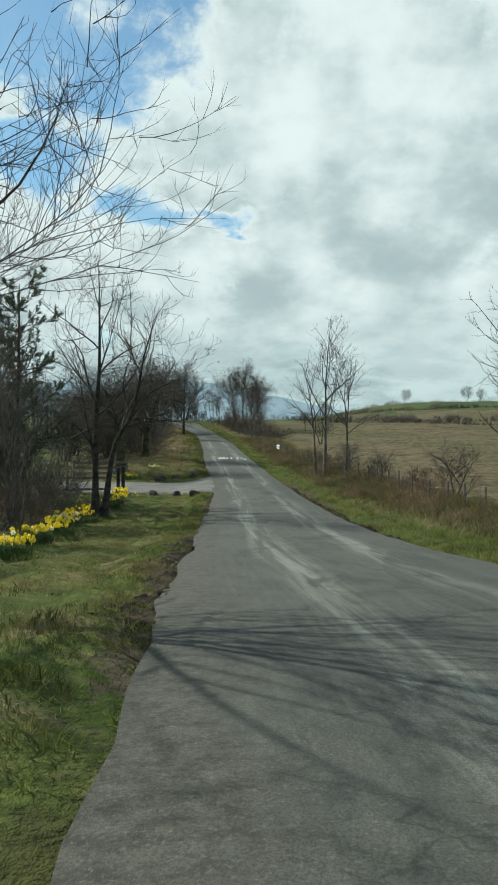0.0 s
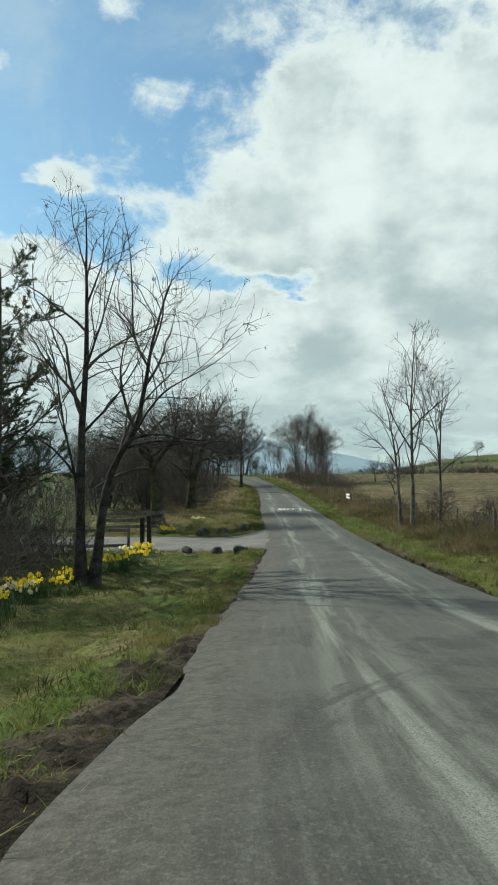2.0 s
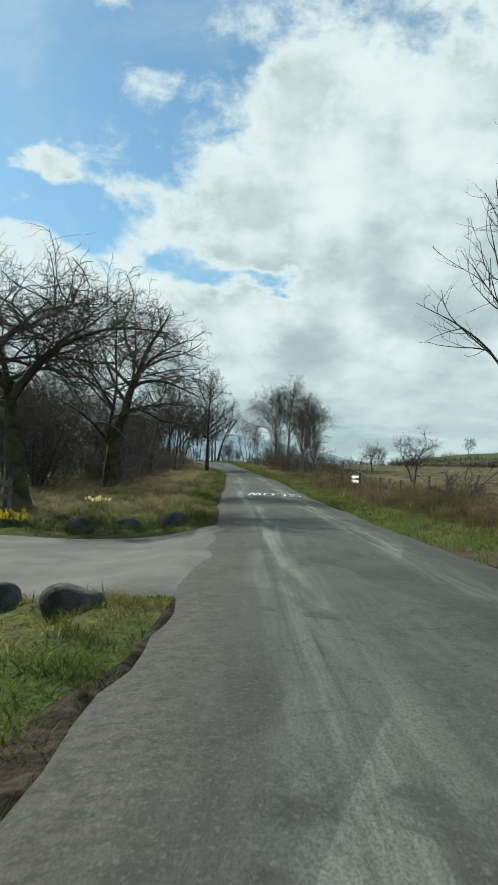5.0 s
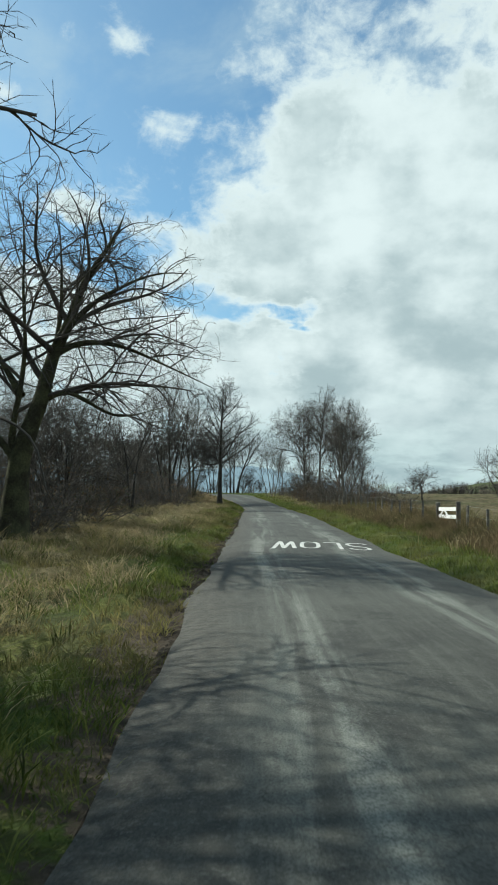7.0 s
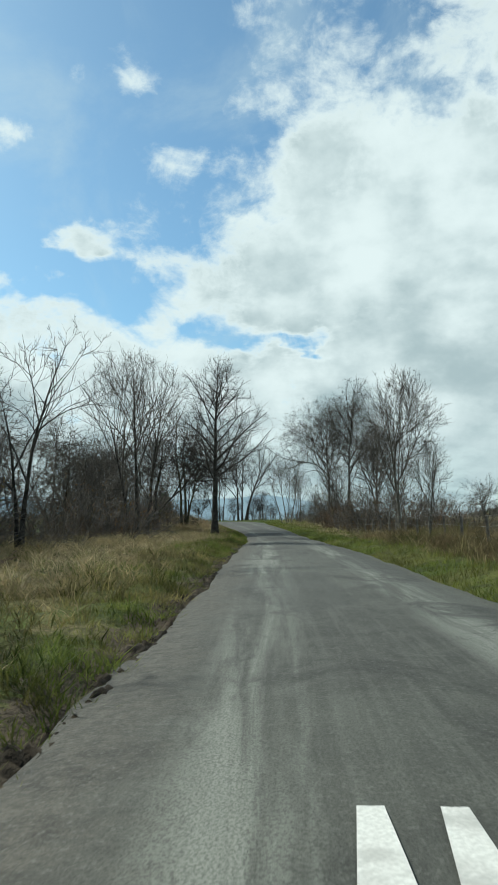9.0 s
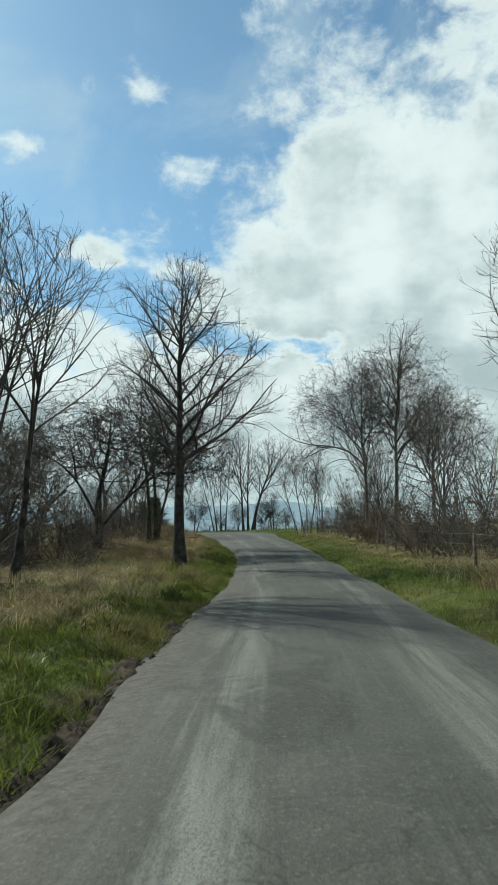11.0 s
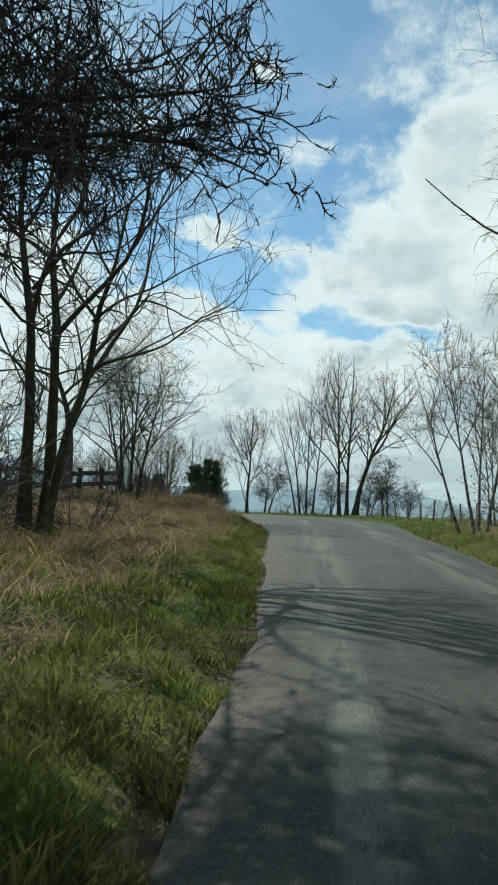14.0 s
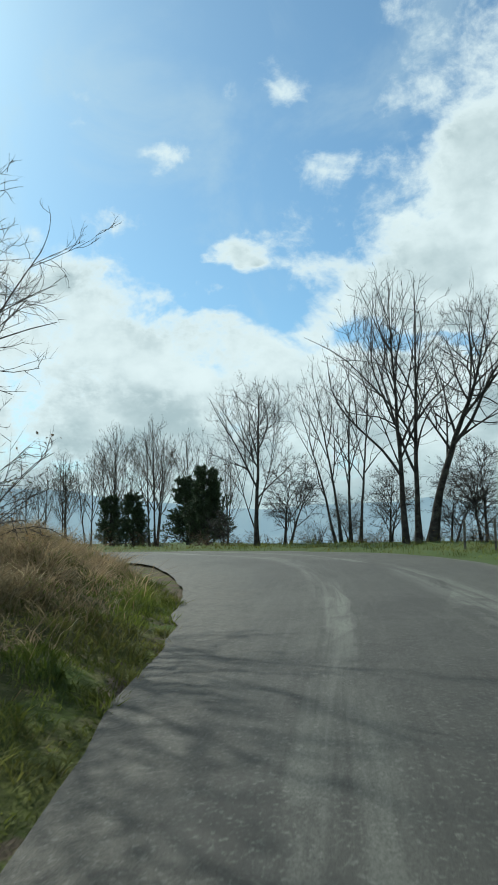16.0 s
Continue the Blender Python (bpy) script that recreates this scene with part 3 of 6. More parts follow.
def build_marking():
    """The word SLOW in tall narrow strokes, painted to be read by oncoming drivers. Letters are drawn in a box 1 high, width of their own."""
    curl = [(0.30 + 0.30 * math.cos(a), 0.745 + 0.205 * math.sin(a)) for a in np.linspace(0.25, math.pi * 1.5, 9)]
    curl += [(0.30 + 0.30 * math.cos(a), 0.295 + 0.245 * math.sin(a)) for a in np.linspace(math.pi / 2, -math.pi * 0.9, 9)]
    ring = [(0.30 + 0.255 * math.copysign(abs(math.cos(a)) ** 0.7, math.cos(a)), 0.5 + 0.45 * math.copysign(abs(math.sin(a)) ** 0.7, math.sin(a))) for a in np.linspace(0, 2 * math.pi, 25)]
    letters = [(0.0, [curl]), (0.80, [[(0.06, 1.0), (0.06, 0.05), (0.52, 0.05)]]), (1.46, [ring]),
               (2.16, [[(0.05, 1.0), (0.19, 0.0)], [(0.19, 0.0), (0.37, 0.95)], [(0.37, 0.95), (0.55, 0.0)], [(0.55, 0.0), (0.69, 1.0)]])]
    wide, thick = 2.85, 0.115
    bm = bmesh.new()

    def spot(a, b):
        x, y = 0.42 - 2.28 * a / wide - 0.04 * (1 - b), 66.15 - 2.4 * b
        return bm.verts.new((x, y, float(road_surface(x, y)[0]) + 0.009))

    for shift, strokes in letters:
        for line in strokes:
            line = np.array(line)
            fine = np.concatenate([np.linspace(p, q, 6)[:-1] for p, q in zip(line, line[1:])] + [line[-1:]])
            t = np.gradient(fine, axis=0)
            # the strokes across are thinner on the ground than those along the lane
            t = t * (1.0, 1.6)
            t /= np.hypot(*t.T)[:, None]
            off = np.stack([t[:, 1] * thick / 2 * 1.05, -t[:, 0] * thick / 2 * 0.62], 1)
            a, b = fine + off, fine - off
            left = [spot(shift + q[0], np.clip(q[1], 0, 1)) for q in a]
            right = [spot(shift + q[0], np.clip(q[1], 0, 1)) for q in b]
            for k in range(len(left) - 1):
                bm.faces.new((left[k], left[k + 1], right[k + 1], right[k]))
    bm.normal_update()
    for f in bm.faces:
        if f.normal.z < 0:
            f.normal_flip()
    me = bpy.data.meshes.new("slow_marking")
    bm.to_mesh(me)
    bm.free()
    me.materials.append(marking_mat)
    tagged(new("slow_marking", me), "worn white SLOW lettering painted on the lane", "road marking", kind="structure")


build_drive()
build_marking()


# ---- trees ----
def tubes(lines, sides):
    """Tapered tubes along lines, all with as many points: arrays of places (B, n, 3) and radii (B, n)."""
    p, r = lines
    b, n, _ = p.shape
    t = np.gradient(p, axis=1)
    t /= np.linalg.norm(t, axis=2, keepdims=True) + 1e-9
    ref = np.where(np.abs(t[:, :1, 2:3]) > 0.8, [[[1.0, 0, 0]]], [[[0, 0, 1.0]]])
    u = np.cross(t, np.broadcast_to(ref, t.shape))
    u /= np.linalg.norm(u, axis=2, keepdims=True) + 1e-9
    v = np.cross(t, u)
    a = np.arange(sides) * 2 * np.pi / sides
    ring = p[:, :, None] + r[:, :, None, None] * (np.cos(a)[None, None, :, None] * u[:, :, None] + np.sin(a)[None, None, :, None] * v[:, :, None])
    base = (np.arange(b)[:, None, None] * n + np.arange(n - 1)[None, :, None]) * sides
    k = np.arange(sides)[None, None, :]
    k2 = (k + 1) % sides
    quads = np.stack([base + k, base + k2, base + k2 + sides, base + k + sides], 3).reshape(-1, 4)
    return ring.reshape(-1, 3), quads


def spikes(lines):
    """Three-sided tapered twigs that run out to a point, as triangles."""
    p, r = lines
    b, n, _ = p.shape
    ring, quads = tubes((p[:, :-1], r[:, :-1]), 3) if n > 2 else rings_at(p, r)
    m = n - 1
    tip = b * m * 3 + np.arange(b)
    last = (np.arange(b) * m + m - 1) * 3
    ends = np.concatenate([np.stack([last + k, last + (k + 1) % 3, tip], 1) for k in range(3)])
    body = np.concatenate([quads[:, [0, 1, 2]], quads[:, [0, 2, 3]]]) if len(quads) else np.zeros((0, 3), int)
    return np.concatenate([ring, p[:, -1]]), np.concatenate([body, ends])


def rings_at(p, r):
    """The base triangle of straight twigs."""
    t = p[:, 1] - p[:, 0]
    t = t / (np.linalg.norm(t, axis=1, keepdims=True) + 1e-9)
    return rings(p[:, 0], t, r[:, 0], 3).reshape(-1, 3), np.zeros((0, 4), int)


def merge(pieces):
    verts, quads, at = [], [], 0
    if any(q.shape[1] == 3 for _, q in pieces):
        pieces = [(v, q if q.shape[1] == 3 else np.concatenate([q[:, [0, 1, 2]], q[:, [0, 2, 3]]])) for v, q in pieces]
    for v, q in pieces:
        verts.append(v)
        quads.append(q + at)
        at += len(v)
    return np.concatenate(verts), np.concatenate(quads)


def stems(rs, start, way, length, radius, n, wiggle, pull, end=0.25):
    """Many branches at once: (B,3) starts and ways, (B,) lengths and radii. pull bends them up (or down, if negative)."""
    b = len(start)
    p = np.empty((b, n, 3))
    p[:, 0] = start
    d = way / (np.linalg.norm(way, axis=1, keepdims=True) + 1e-9)
    bend = rs.normal(0, 1, (b, 3))
    for k in range(1, n):
        bend = 0.55 * bend + rs.normal(0, 1, (b, 3)) * 0.8
        d = d + bend * wiggle / n * 3
        d[:, 2] += pull / n
        d /= np.linalg.norm(d, axis=1, keepdims=True) + 1e-9
        p[:, k] = p[:, k - 1] + d * (length / (n - 1))[:, None]
    taper = np.linspace(1, end, n)[None, :]
    return p, radius[:, None] * taper


def offshoots(rs, p, r, count, lo, hi, angle, ratio, thin, out_bias=0.0, min_r=0.004, even=False):
    """Starts, ways, lengths and radii of children of the branches p, spread from lo to hi of their length."""
    b, n, _ = p.shape
    f = np.sort(rs.uniform(lo, hi, (b, count)), axis=1)
    x = f * (n - 1)
    i = np.minimum(x.astype(int), n - 2)
    w = (x - i)[..., None]
    bi = np.arange(b)[:, None]
    start = p[bi, i] * (1 - w) + p[bi, i + 1] * w
    t = p[bi, i + 1] - p[bi, i]
    t /= np.linalg.norm(t, axis=2, keepdims=True) + 1e-9
    rad = r[bi, i] * (1 - w[..., 0]) + r[bi, i + 1] * w[..., 0]
    side = rs.normal(0, 1, (b, count, 3))
    side -= (side * t).sum(2, keepdims=True) * t
    side /= np.linalg.norm(side, axis=2, keepdims=True) + 1e-9
    a = np.radians(angle + rs.normal(0, 11, (b, count)))[..., None]
    way = t * np.cos(a) + side * np.sin(a)
    whole = np.linalg.norm(np.diff(p, axis=1), axis=2).sum(1)[:, None]
    length = whole * ratio * (1.12 - 0.62 * (f - lo) / (hi - lo + 1e-9)) * rs.uniform(0.65, 1.3, (b, count))
    return start.reshape(-1, 3), way.reshape(-1, 3), length.ravel(), np.maximum(rad.ravel() * thin, min_r)


def rings(p, t, r, sides):
    ref = np.where(np.abs(t[:, 2:3]) > 0.85, [[1.0, 0, 0]], [[0, 0, 1.0]])
    u = np.cross(t, ref)
    u /= np.linalg.norm(u, axis=1, keepdims=True) + 1e-9
    v = np.cross(t, u)
    a = np.arange(sides) * 2 * np.pi / sides
    return p[:, None] + r[:, None, None] * (np.cos(a)[None, :, None] * u[:, None] + np.sin(a)[None, :, None] * v[:, None])


def reach(blobs, p, d):
    """How far it is from p along d to the last way out of the crown's ellipsoids (0: never inside)."""
    far = np.zeros(len(p))
    for cx, cy, cz, rx, ry, rz in blobs:
        q, w = (p - (cx, cy, cz)) / (rx, ry, rz), d / np.array((rx, ry, rz))
        a, b, c = (w * w).sum(1), (q * w).sum(1), (q * q).sum(1) - 1
        disc = b * b - a * c
        far = np.maximum(far, np.where(disc > 0, (np.sqrt(np.maximum(disc, 0)) - b) / a, 0))
    return far


def unit(v):
    return v / (np.linalg.norm(v, axis=-1, keepdims=True) + 1e-9)


def bole(rs, line, girth, flare, tip):
    """A trunk's centre line and radii, smoothed and slightly uneven."""
    line = rounded(np.array(line, float), 2)
    s = np.concatenate([[0], np.cumsum(np.linalg.norm(np.diff(line, axis=0), axis=1))])
    t = np.linspace(0, s[-1], 18)
    p = np.stack([np.interp(t, s, line[:, k]) for k in range(3)], 1)
    p[2:-1, :2] += np.cumsum(rs.normal(0, 0.010 * s[-1] / 6, (15, 2)), 0)
    f = t / s[-1]
    r = girth * (1 - (1 - tip) * f ** (0.85 if flare else 0.55)) * (1 + rs.normal(0, 0.03, 18))
    if flare:
        r[:3] *= (1.5, 1.22, 1.06)
    r[-1] *= 0.2
    return p, r


def crowded(rs, p, keep):
    """Which offshoots of the branches p stay: short branches carry fewer."""
    whole = np.linalg.norm(np.diff(p, axis=1), axis=2).sum(1)
    chance = np.clip(whole / (np.percentile(whole, 80) + 1e-9), 0.15, 1.0)
    return rs.uniform(0, 1, len(p) * keep) < np.repeat(chance, keep)


def tree_meshes(seed, trunks, blobs, girth, limbs, first, spread, pull, wiggle, counts, twig_pull, fine, bark, twigs, keys):
    """Trunk meshes, the crown's mesh and hanging seeds. Limbs leave the trunks and run to the crown's outline, branches leave the limbs, twigs the branches, twiglets the twigs."""
    rs = np.random.RandomState(seed)
    shape = np.array(blobs[0][3:6])
    shape = np.array((1.0, 1.0, min(1.0, shape[2] / shape[0]) ** 0.9))
    boles, starts, ways, reaches, radii = [], [], [], [], []
    size = [np.linalg.norm(np.diff(np.array(t, float), axis=0), axis=1).sum() for t in trunks]
    for line, whole in zip(trunks, size):
        own = line[0][2] < 0.05
        p, r = bole(rs, line, girth * (1.0 if own else 0.42) * (whole / max(size)) ** (0.5 if own else 0.35), own, 0.05)
        tv, tq = tubes((p[None], r[None]), 9)
        boles.append(mesh_arrays("trunk", tv, tq.ravel(), np.full(len(tq), 4), [bark], True))
        n = max(4, round(limbs * whole / max(size))) if own else max(6, round(1.6 * limbs * whole / max(size)))
        f = np.clip(np.linspace(first if own else 0.25, 0.985, n) + rs.normal(0, 0.25 / n, n), 0.1, 0.99)
        x = f * 17
        i = np.minimum(x.astype(int), 16)
        w = (x - i)[:, None]
        at = p[i] * (1 - w) + p[i + 1] * w
        t = unit(p[i + 1] - p[i])
        az = np.arange(n) * 2.4 + rs.normal(0, 0.35, n) + seed
        g = (f - f.min()) / (np.ptp(f) + 1e-9)
        a = np.radians(spread[0] + (spread[1] - spread[0]) * g + rs.normal(0, 6, n))
        d = np.stack([np.cos(az) * np.sin(a), np.sin(az) * np.sin(a), np.cos(a)], 1)
        d = unit(unit(d + 0.45 * t) * shape)
        far = reach(blobs, at, unit(d + (0, 0, 0.45 * pull))) * rs.uniform(0.78, 1.06, n)
        starts.append(at), ways.append(d), reaches.append(far), radii.append(np.interp(x, np.arange(18), r))
    start, way, far, rad = (np.concatenate(k) for k in (starts, ways, reaches, radii))
    ok = far > 0.35
    start, way, far, rad = start[ok], way[ok], far[ok], rad[ok]
    p1, r1 = stems(rs, start, way, far, np.minimum(0.7 * rad, 0.005 + 0.013 * far * (girth / 0.15) ** 0.5), 10, wiggle, pull, 0.16)
    crown = [tubes((p1, r1), 6)]
    # branches, held inside the crown's outline
    s2, w2, l2, d2 = offshoots(rs, p1, r1, counts[0], 0.12, 0.99, 50, 0.60, 0.75, min_r=fine * 1.5)
    k = crowded(rs, p1, counts[0])
    s2, w2, l2, d2 = s2[k], unit((w2[k] + (0, 0, 0.2 * pull)) * shape), l2[k], d2[k]
    l2 = np.minimum(l2, reach(blobs, s2, w2) * rs.uniform(0.75, 1.1, len(l2)) + 0.22)
    p2, r2 = stems(rs, s2, w2, l2, np.minimum(d2, np.maximum(0.003 + 0.0105 * l2, fine * 1.2)), 8, wiggle * 1.25, pull, 0.3)
    crown.append(tubes((p2, r2), 4))
    s3, w3, l3, d3 = offshoots(rs, p2, r2, counts[1], 0.08, 1.0, 44, 0.56, 0.7, min_r=fine)
    k = crowded(rs, p2, counts[1])
    l3 = np.clip(l3[k], 0.16, 1.3)
    p3, r3 = stems(rs, s3[k], w3[k], l3, np.minimum(d3[k], fine * 1.5), 5, wiggle * 1.3, twig_pull, 0.5)
    crown.append(spikes((p3, r3)))
    s4, w4, l4, d4 = offshoots(rs, p3, r3, counts[2], 0.15, 1.0, 40, 0.52, 0.8, min_r=fine * 0.7)
    p4, r4 = stems(rs, s4, w4, np.clip(l4, 0.09, 0.6), np.minimum(d4, fine * 0.9), 2, 0.1, twig_pull, 0.7)
    crown.append(spikes((p4, r4)))
    cv, cq = merge(crown)
    made = [boles, mesh_arrays("crown", cv, cq.ravel(), np.full(len(cq), cq.shape[1]), [twigs], True), None]
    if keys:
        at = np.repeat(p3[rs.randint(0, len(p3), keys), -1], 7, axis=0)
        hang = np.array([0, 0, -1.0]) + rs.normal(0, 0.35, at.shape)
        lv, lq = leaf_quads(rs, at + rs.normal(0, 0.028, at.shape), hang, 0.055, 0.008)
        made[2] = mesh_arrays("seed_keys", lv, lq.ravel(), np.full(len(lq), 4), [twig_dark])
    return made


KEPT = {}


def tree(name, place, turn, label, category, spec, size=1.0, group=""):
    """A bare tree at (x, y), standing on the ground. spec: the arguments of tree_meshes as a tuple of items."""
    x, y = place
    top = thing(name, (x, y, gz(x, y) - 0.03), label, category, group, turn)
    top.scale = (size, size, size)
    if spec not in KEPT:
        KEPT[spec] = tree_meshes(**dict(spec))
    boles, crown, keys = KEPT[spec]
    for bole in boles:
        part_mesh("trunk", bole, top)
    part_mesh("crown", crown, top)
    if keys:
        tagged(part_mesh("seed_keys", keys, top), "dry hanging seed clusters", kind="stuff")
    return top


def spec(seed, trunks, blobs, girth, limbs=14, first=0.35, spread=(55, 30), pull=0.4, wiggle=0.22, counts=(9, 8, 5), twig_pull=0.5, fine=0.0055, bark=None, twigs=None, keys=0):
    return (("seed", seed), ("trunks", trunks), ("blobs", blobs), ("girth", girth), ("limbs", limbs), ("first", first), ("spread", spread), ("pull", pull), ("wiggle", wiggle),
            ("counts", counts), ("twig_pull", twig_pull), ("fine", fine), ("bark", bark or bark_dark), ("twigs", twigs or twig_brown), ("keys", keys))


def leaf_quads(rs, centres, ways, length, width):
    """Small two-faced leaves: bent diamonds, 2 triangles each."""
    n = len(centres)
    d = ways / (np.linalg.norm(ways, axis=1, keepdims=True) + 1e-9)
    s = np.cross(d, rs.normal(0, 1, (n, 3)))
    s /= np.linalg.norm(s, axis=1, keepdims=True) + 1e-9
    l = (length * rs.uniform(0.6, 1.4, n))[:, None]
    w = (width * rs.uniform(0.7, 1.3, n))[:, None]
    v = np.stack([centres, centres + d * l * 0.5 + s * w, centres + d * l, centres + d * l * 0.5 - s * w], 1)
    q = np.arange(n * 4).reshape(n, 4)
    return v.reshape(-1, 3), q


def pine_meshes(seed, height, girth, first=0.15, wide=0.24, tufts=9, mat=None, blade=(0.17, 0.020), angle=72, boughs=58):
    rs = np.random.RandomState(seed)
    p, r = stems(rs, np.array([[0, 0, -0.1]]), np.array([[0.02, 0, 1.0]]), np.array([height]), np.array([girth]), 16, 0.02, 0.0, 0.1)
    trunk = tubes((p, r), 8)
    st, wy, ln, rd = offshoots(rs, p, r, boughs, first, 0.99, angle, wide, 0.4, min_r=0.012)
    bp, br = stems(rs, st, wy, ln, rd, 7, 0.1, 0.35, 0.3)
    crown = [tubes((bp, br), 4)]
    tp, tr = stems(rs, *offshoots(rs, bp, br, 9, 0.25, 1.0, 42, 0.4, 0.6, min_r=0.007), 4, 0.12, 0.4, 0.6)
    crown.append(tubes((tp, tr), 3))
    b, n, _ = tp.shape
    f = rs.uniform(0.25, 1.0, (b, tufts * 4)) * (n - 1)
    i = np.minimum(f.astype(int), n - 2)
    bi = np.arange(b)[:, None]
    c = tp[bi, i] + (tp[bi, i + 1] - tp[bi, i]) * (f - i)[..., None]
    d = (tp[bi, i + 1] - tp[bi, i])
    d = d / (np.linalg.norm(d, axis=2, keepdims=True) + 1e-9) + rs.normal(0, 0.75, c.shape)
    lv, lq = leaf_quads(rs, c.reshape(-1, 3), d.reshape(-1, 3), *blade)
    cv, cq = merge(crown)
    return (mesh_arrays("trunk", trunk[0], trunk[1].ravel(), np.full(len(trunk[1]), 4), [bark_dark], True),
            mesh_arrays("branch_whorl", cv, cq.ravel(), np.full(len(cq), cq.shape[1]), [twig_dark], True),
            mesh_arrays("needles", lv, lq.ravel(), np.full(len(lq), 4), [mat or needle_mat]))


def conifer(name, place, turn, label, key, size=1.0, **kw):
    x, y = place
    top = thing(name, (x, y, gz(x, y) - 0.03), label, "conifer", "", turn)
    top.scale = (size,) * 3
    if key not in KEPT:
        KEPT[key] = pine_meshes(**kw)
    for n, me in zip(("trunk", "branch_whorl", "needles"), KEPT[key]):
        part_mesh(n, me, top)


# the tree that overhangs the lane near the start, and one on the field side
tree("ash_tree", (-4.9, 10.5), 0, "tall bare ash with limbs overhanging the lane", "tree",
     spec(3, (((0, 0, -0.1), (-0.1, 0, 2.0), (0.2, 0.1, 4.0), (0.1, 0.2, 7.5)), ((0.05, 0, 2.6), (1.2, -0.3, 3.4), (2.6, -0.5, 3.9)), ((0.1, 0.1, 3.6), (1.2, -0.5, 4.8), (2.6, -0.9, 5.8))),
          ((2.8, -0.4, 5.2, 2.9, 2.8, 1.9), (-0.8, 0, 6.8, 3.0, 3.0, 2.6)), 0.15, 16, 0.4, (60, 35), 0.35, 0.24, (8, 5, 3), 1.0, 0.0042, bark_dark, twig_dark))
tree("roadside_tree", (8.3, 20.5), 40, "bare young tree beyond the field-side verge", "tree",
     spec(8, (((0, 0, -0.1), (0, 0, 2.0), (0.1, 0, 5.5)),), ((0, 0, 4.8, 2.2, 2.2, 2.4),), 0.11, 18, 0.3, (60, 30), 0.4, 0.25, (7, 5, 3), 0.8, 0.005, bark_dark, twig_dark))

# the group before the side drive
tree("ash_tree", (-4.85, 28.2), 0, "bare twin-stemmed ash behind the daffodils", "tree",
     spec(21, (((0, 0, -0.1), (-0.02, 0, 2.2), (0.0, 0, 4.0), (0.08, 0, 5.6), (0.12, 0.1, 7.4), (0.05, 0.2, 9.3)), ((0.28, 0.1, -0.1), (0.4, 0.1, 1.4), (0.66, 0.1, 2.8), (1.3, 0.1, 3.7), (1.42, 0.1, 4.5), (1.74, 0.1, 6.2), (2.25, 0.1, 7.6)), ((-0.05, 0, 1.9), (-0.16, -0.1, 3.0), (-0.45, -0.2, 4.1), (-0.6, -0.2, 5.6), (-1.4, -0.2, 7.2)), ((0.06, 0, 5.0), (0.4, 0.2, 6.2), (0.8, 0.3, 7.7), (1.1, 0.4, 8.8)),
               ((1.25, 0.1, 3.6), (1.9, -0.2, 4.5), (2.6, -0.7, 4.8), (3.2, -1.0, 5.0), (4.0, -1.2, 5.6)), ((1.2, 0.1, 3.5), (1.7, 0.6, 3.65), (2.4, 1.2, 3.5), (3.07, 1.64, 3.5), (3.8, 1.5, 4.1)), ((1.1, 0.2, 3.3), (1.6, 1.0, 3.5), (2.3, 2.2, 3.5), (3.05, 3.3, 3.2)), ((0.02, 0, 3.6), (0.8, -0.2, 4.3), (1.5, -0.4, 5.2), (2.0, -0.5, 6.4)), ((-0.1, 0, 2.6), (-0.7, -0.1, 3.4), (-1.6, -0.2, 3.7), (-2.4, -0.3, 4.4))),
          ((-0.3, 0, 6.8, 1.9, 1.7, 2.9), (2.4, -0.2, 5.6, 2.4, 1.9, 2.5), (2.8, 1.8, 3.9, 1.9, 1.9, 1.3), (-1.4, -0.1, 5.0, 1.5, 1.3, 1.7)), 0.15, 9, 0.42, (54, 30), 0.4, 0.45, (6, 4, 2), 0.9, 0.0048, bark_dark, twig_brown, 110))
tree("ash_tree", (-8.6, 27.4), 120, "bare slender ash among undergrowth by the fence", "tree",
     spec(22, (((0, 0, -0.1), (0.1, 0, 3.0), (0.3, 0, 7.8)),), ((0.2, 0, 5.6, 1.9, 1.9, 3.0),), 0.12, 20, 0.3, (52, 28), 0.4, 0.2, (7, 5, 3), 0.8, 0.005, bark_dark, twig_brown))
PINE = dict(seed=2, height=9.6, girth=0.17, tufts=15, blade=(0.11, 0.012))
for x, y, turn, size in ((-9.6, 34.4, 10, 1.0), (-11.0, 37.0, 250, 0.85), (-12.4, 35.5, 140, 0.9)):
    conifer("pine_tree", (x, y), turn, "dark green pine at the edge of the plantation", "pine_a", size, **PINE)
for x, y, turn, size in ((-10.6, 35.4, 160, 1.1), (-12.6, 38.6, 80, 1.0)):
    conifer("pine_tree", (x, y), turn, "low bushy dark pine under the taller ones", "pine_low", size, seed=6, height=3.6, girth=0.09, first=0.06, wide=0.36, tufts=7)
SLIM = spec(31, (((0, 0, -0.1), (-0.2, 0, 3.0), (-0.5, 0, 5.8)), ((0.2, 0.1, -0.1), (0.5, 0.1, 2.6), (0.9, 0.2, 5.2)), ((-0.2, 0.2, -0.1), (-0.5, 0.4, 2.5), (-1.0, 0.6, 5.0)), ((0.1, -0.2, -0.1), (0.1, -0.5, 2.0), (0.2, -0.8, 4.4))),
            ((-0.5, 0, 4.4, 1.0, 1.0, 2.0), (0.9, 0.2, 4.0, 1.0, 1.0, 1.9), (-1.0, 0.6, 3.9, 1.0, 1.0, 1.7), (0.2, -0.8, 3.4, 1.0, 1.0, 1.6)), 0.045, 10, 0.35, (45, 25), 0.4, 0.2, (5, 4, 2), 0.6, 0.005, bark_grey, twig_grey)
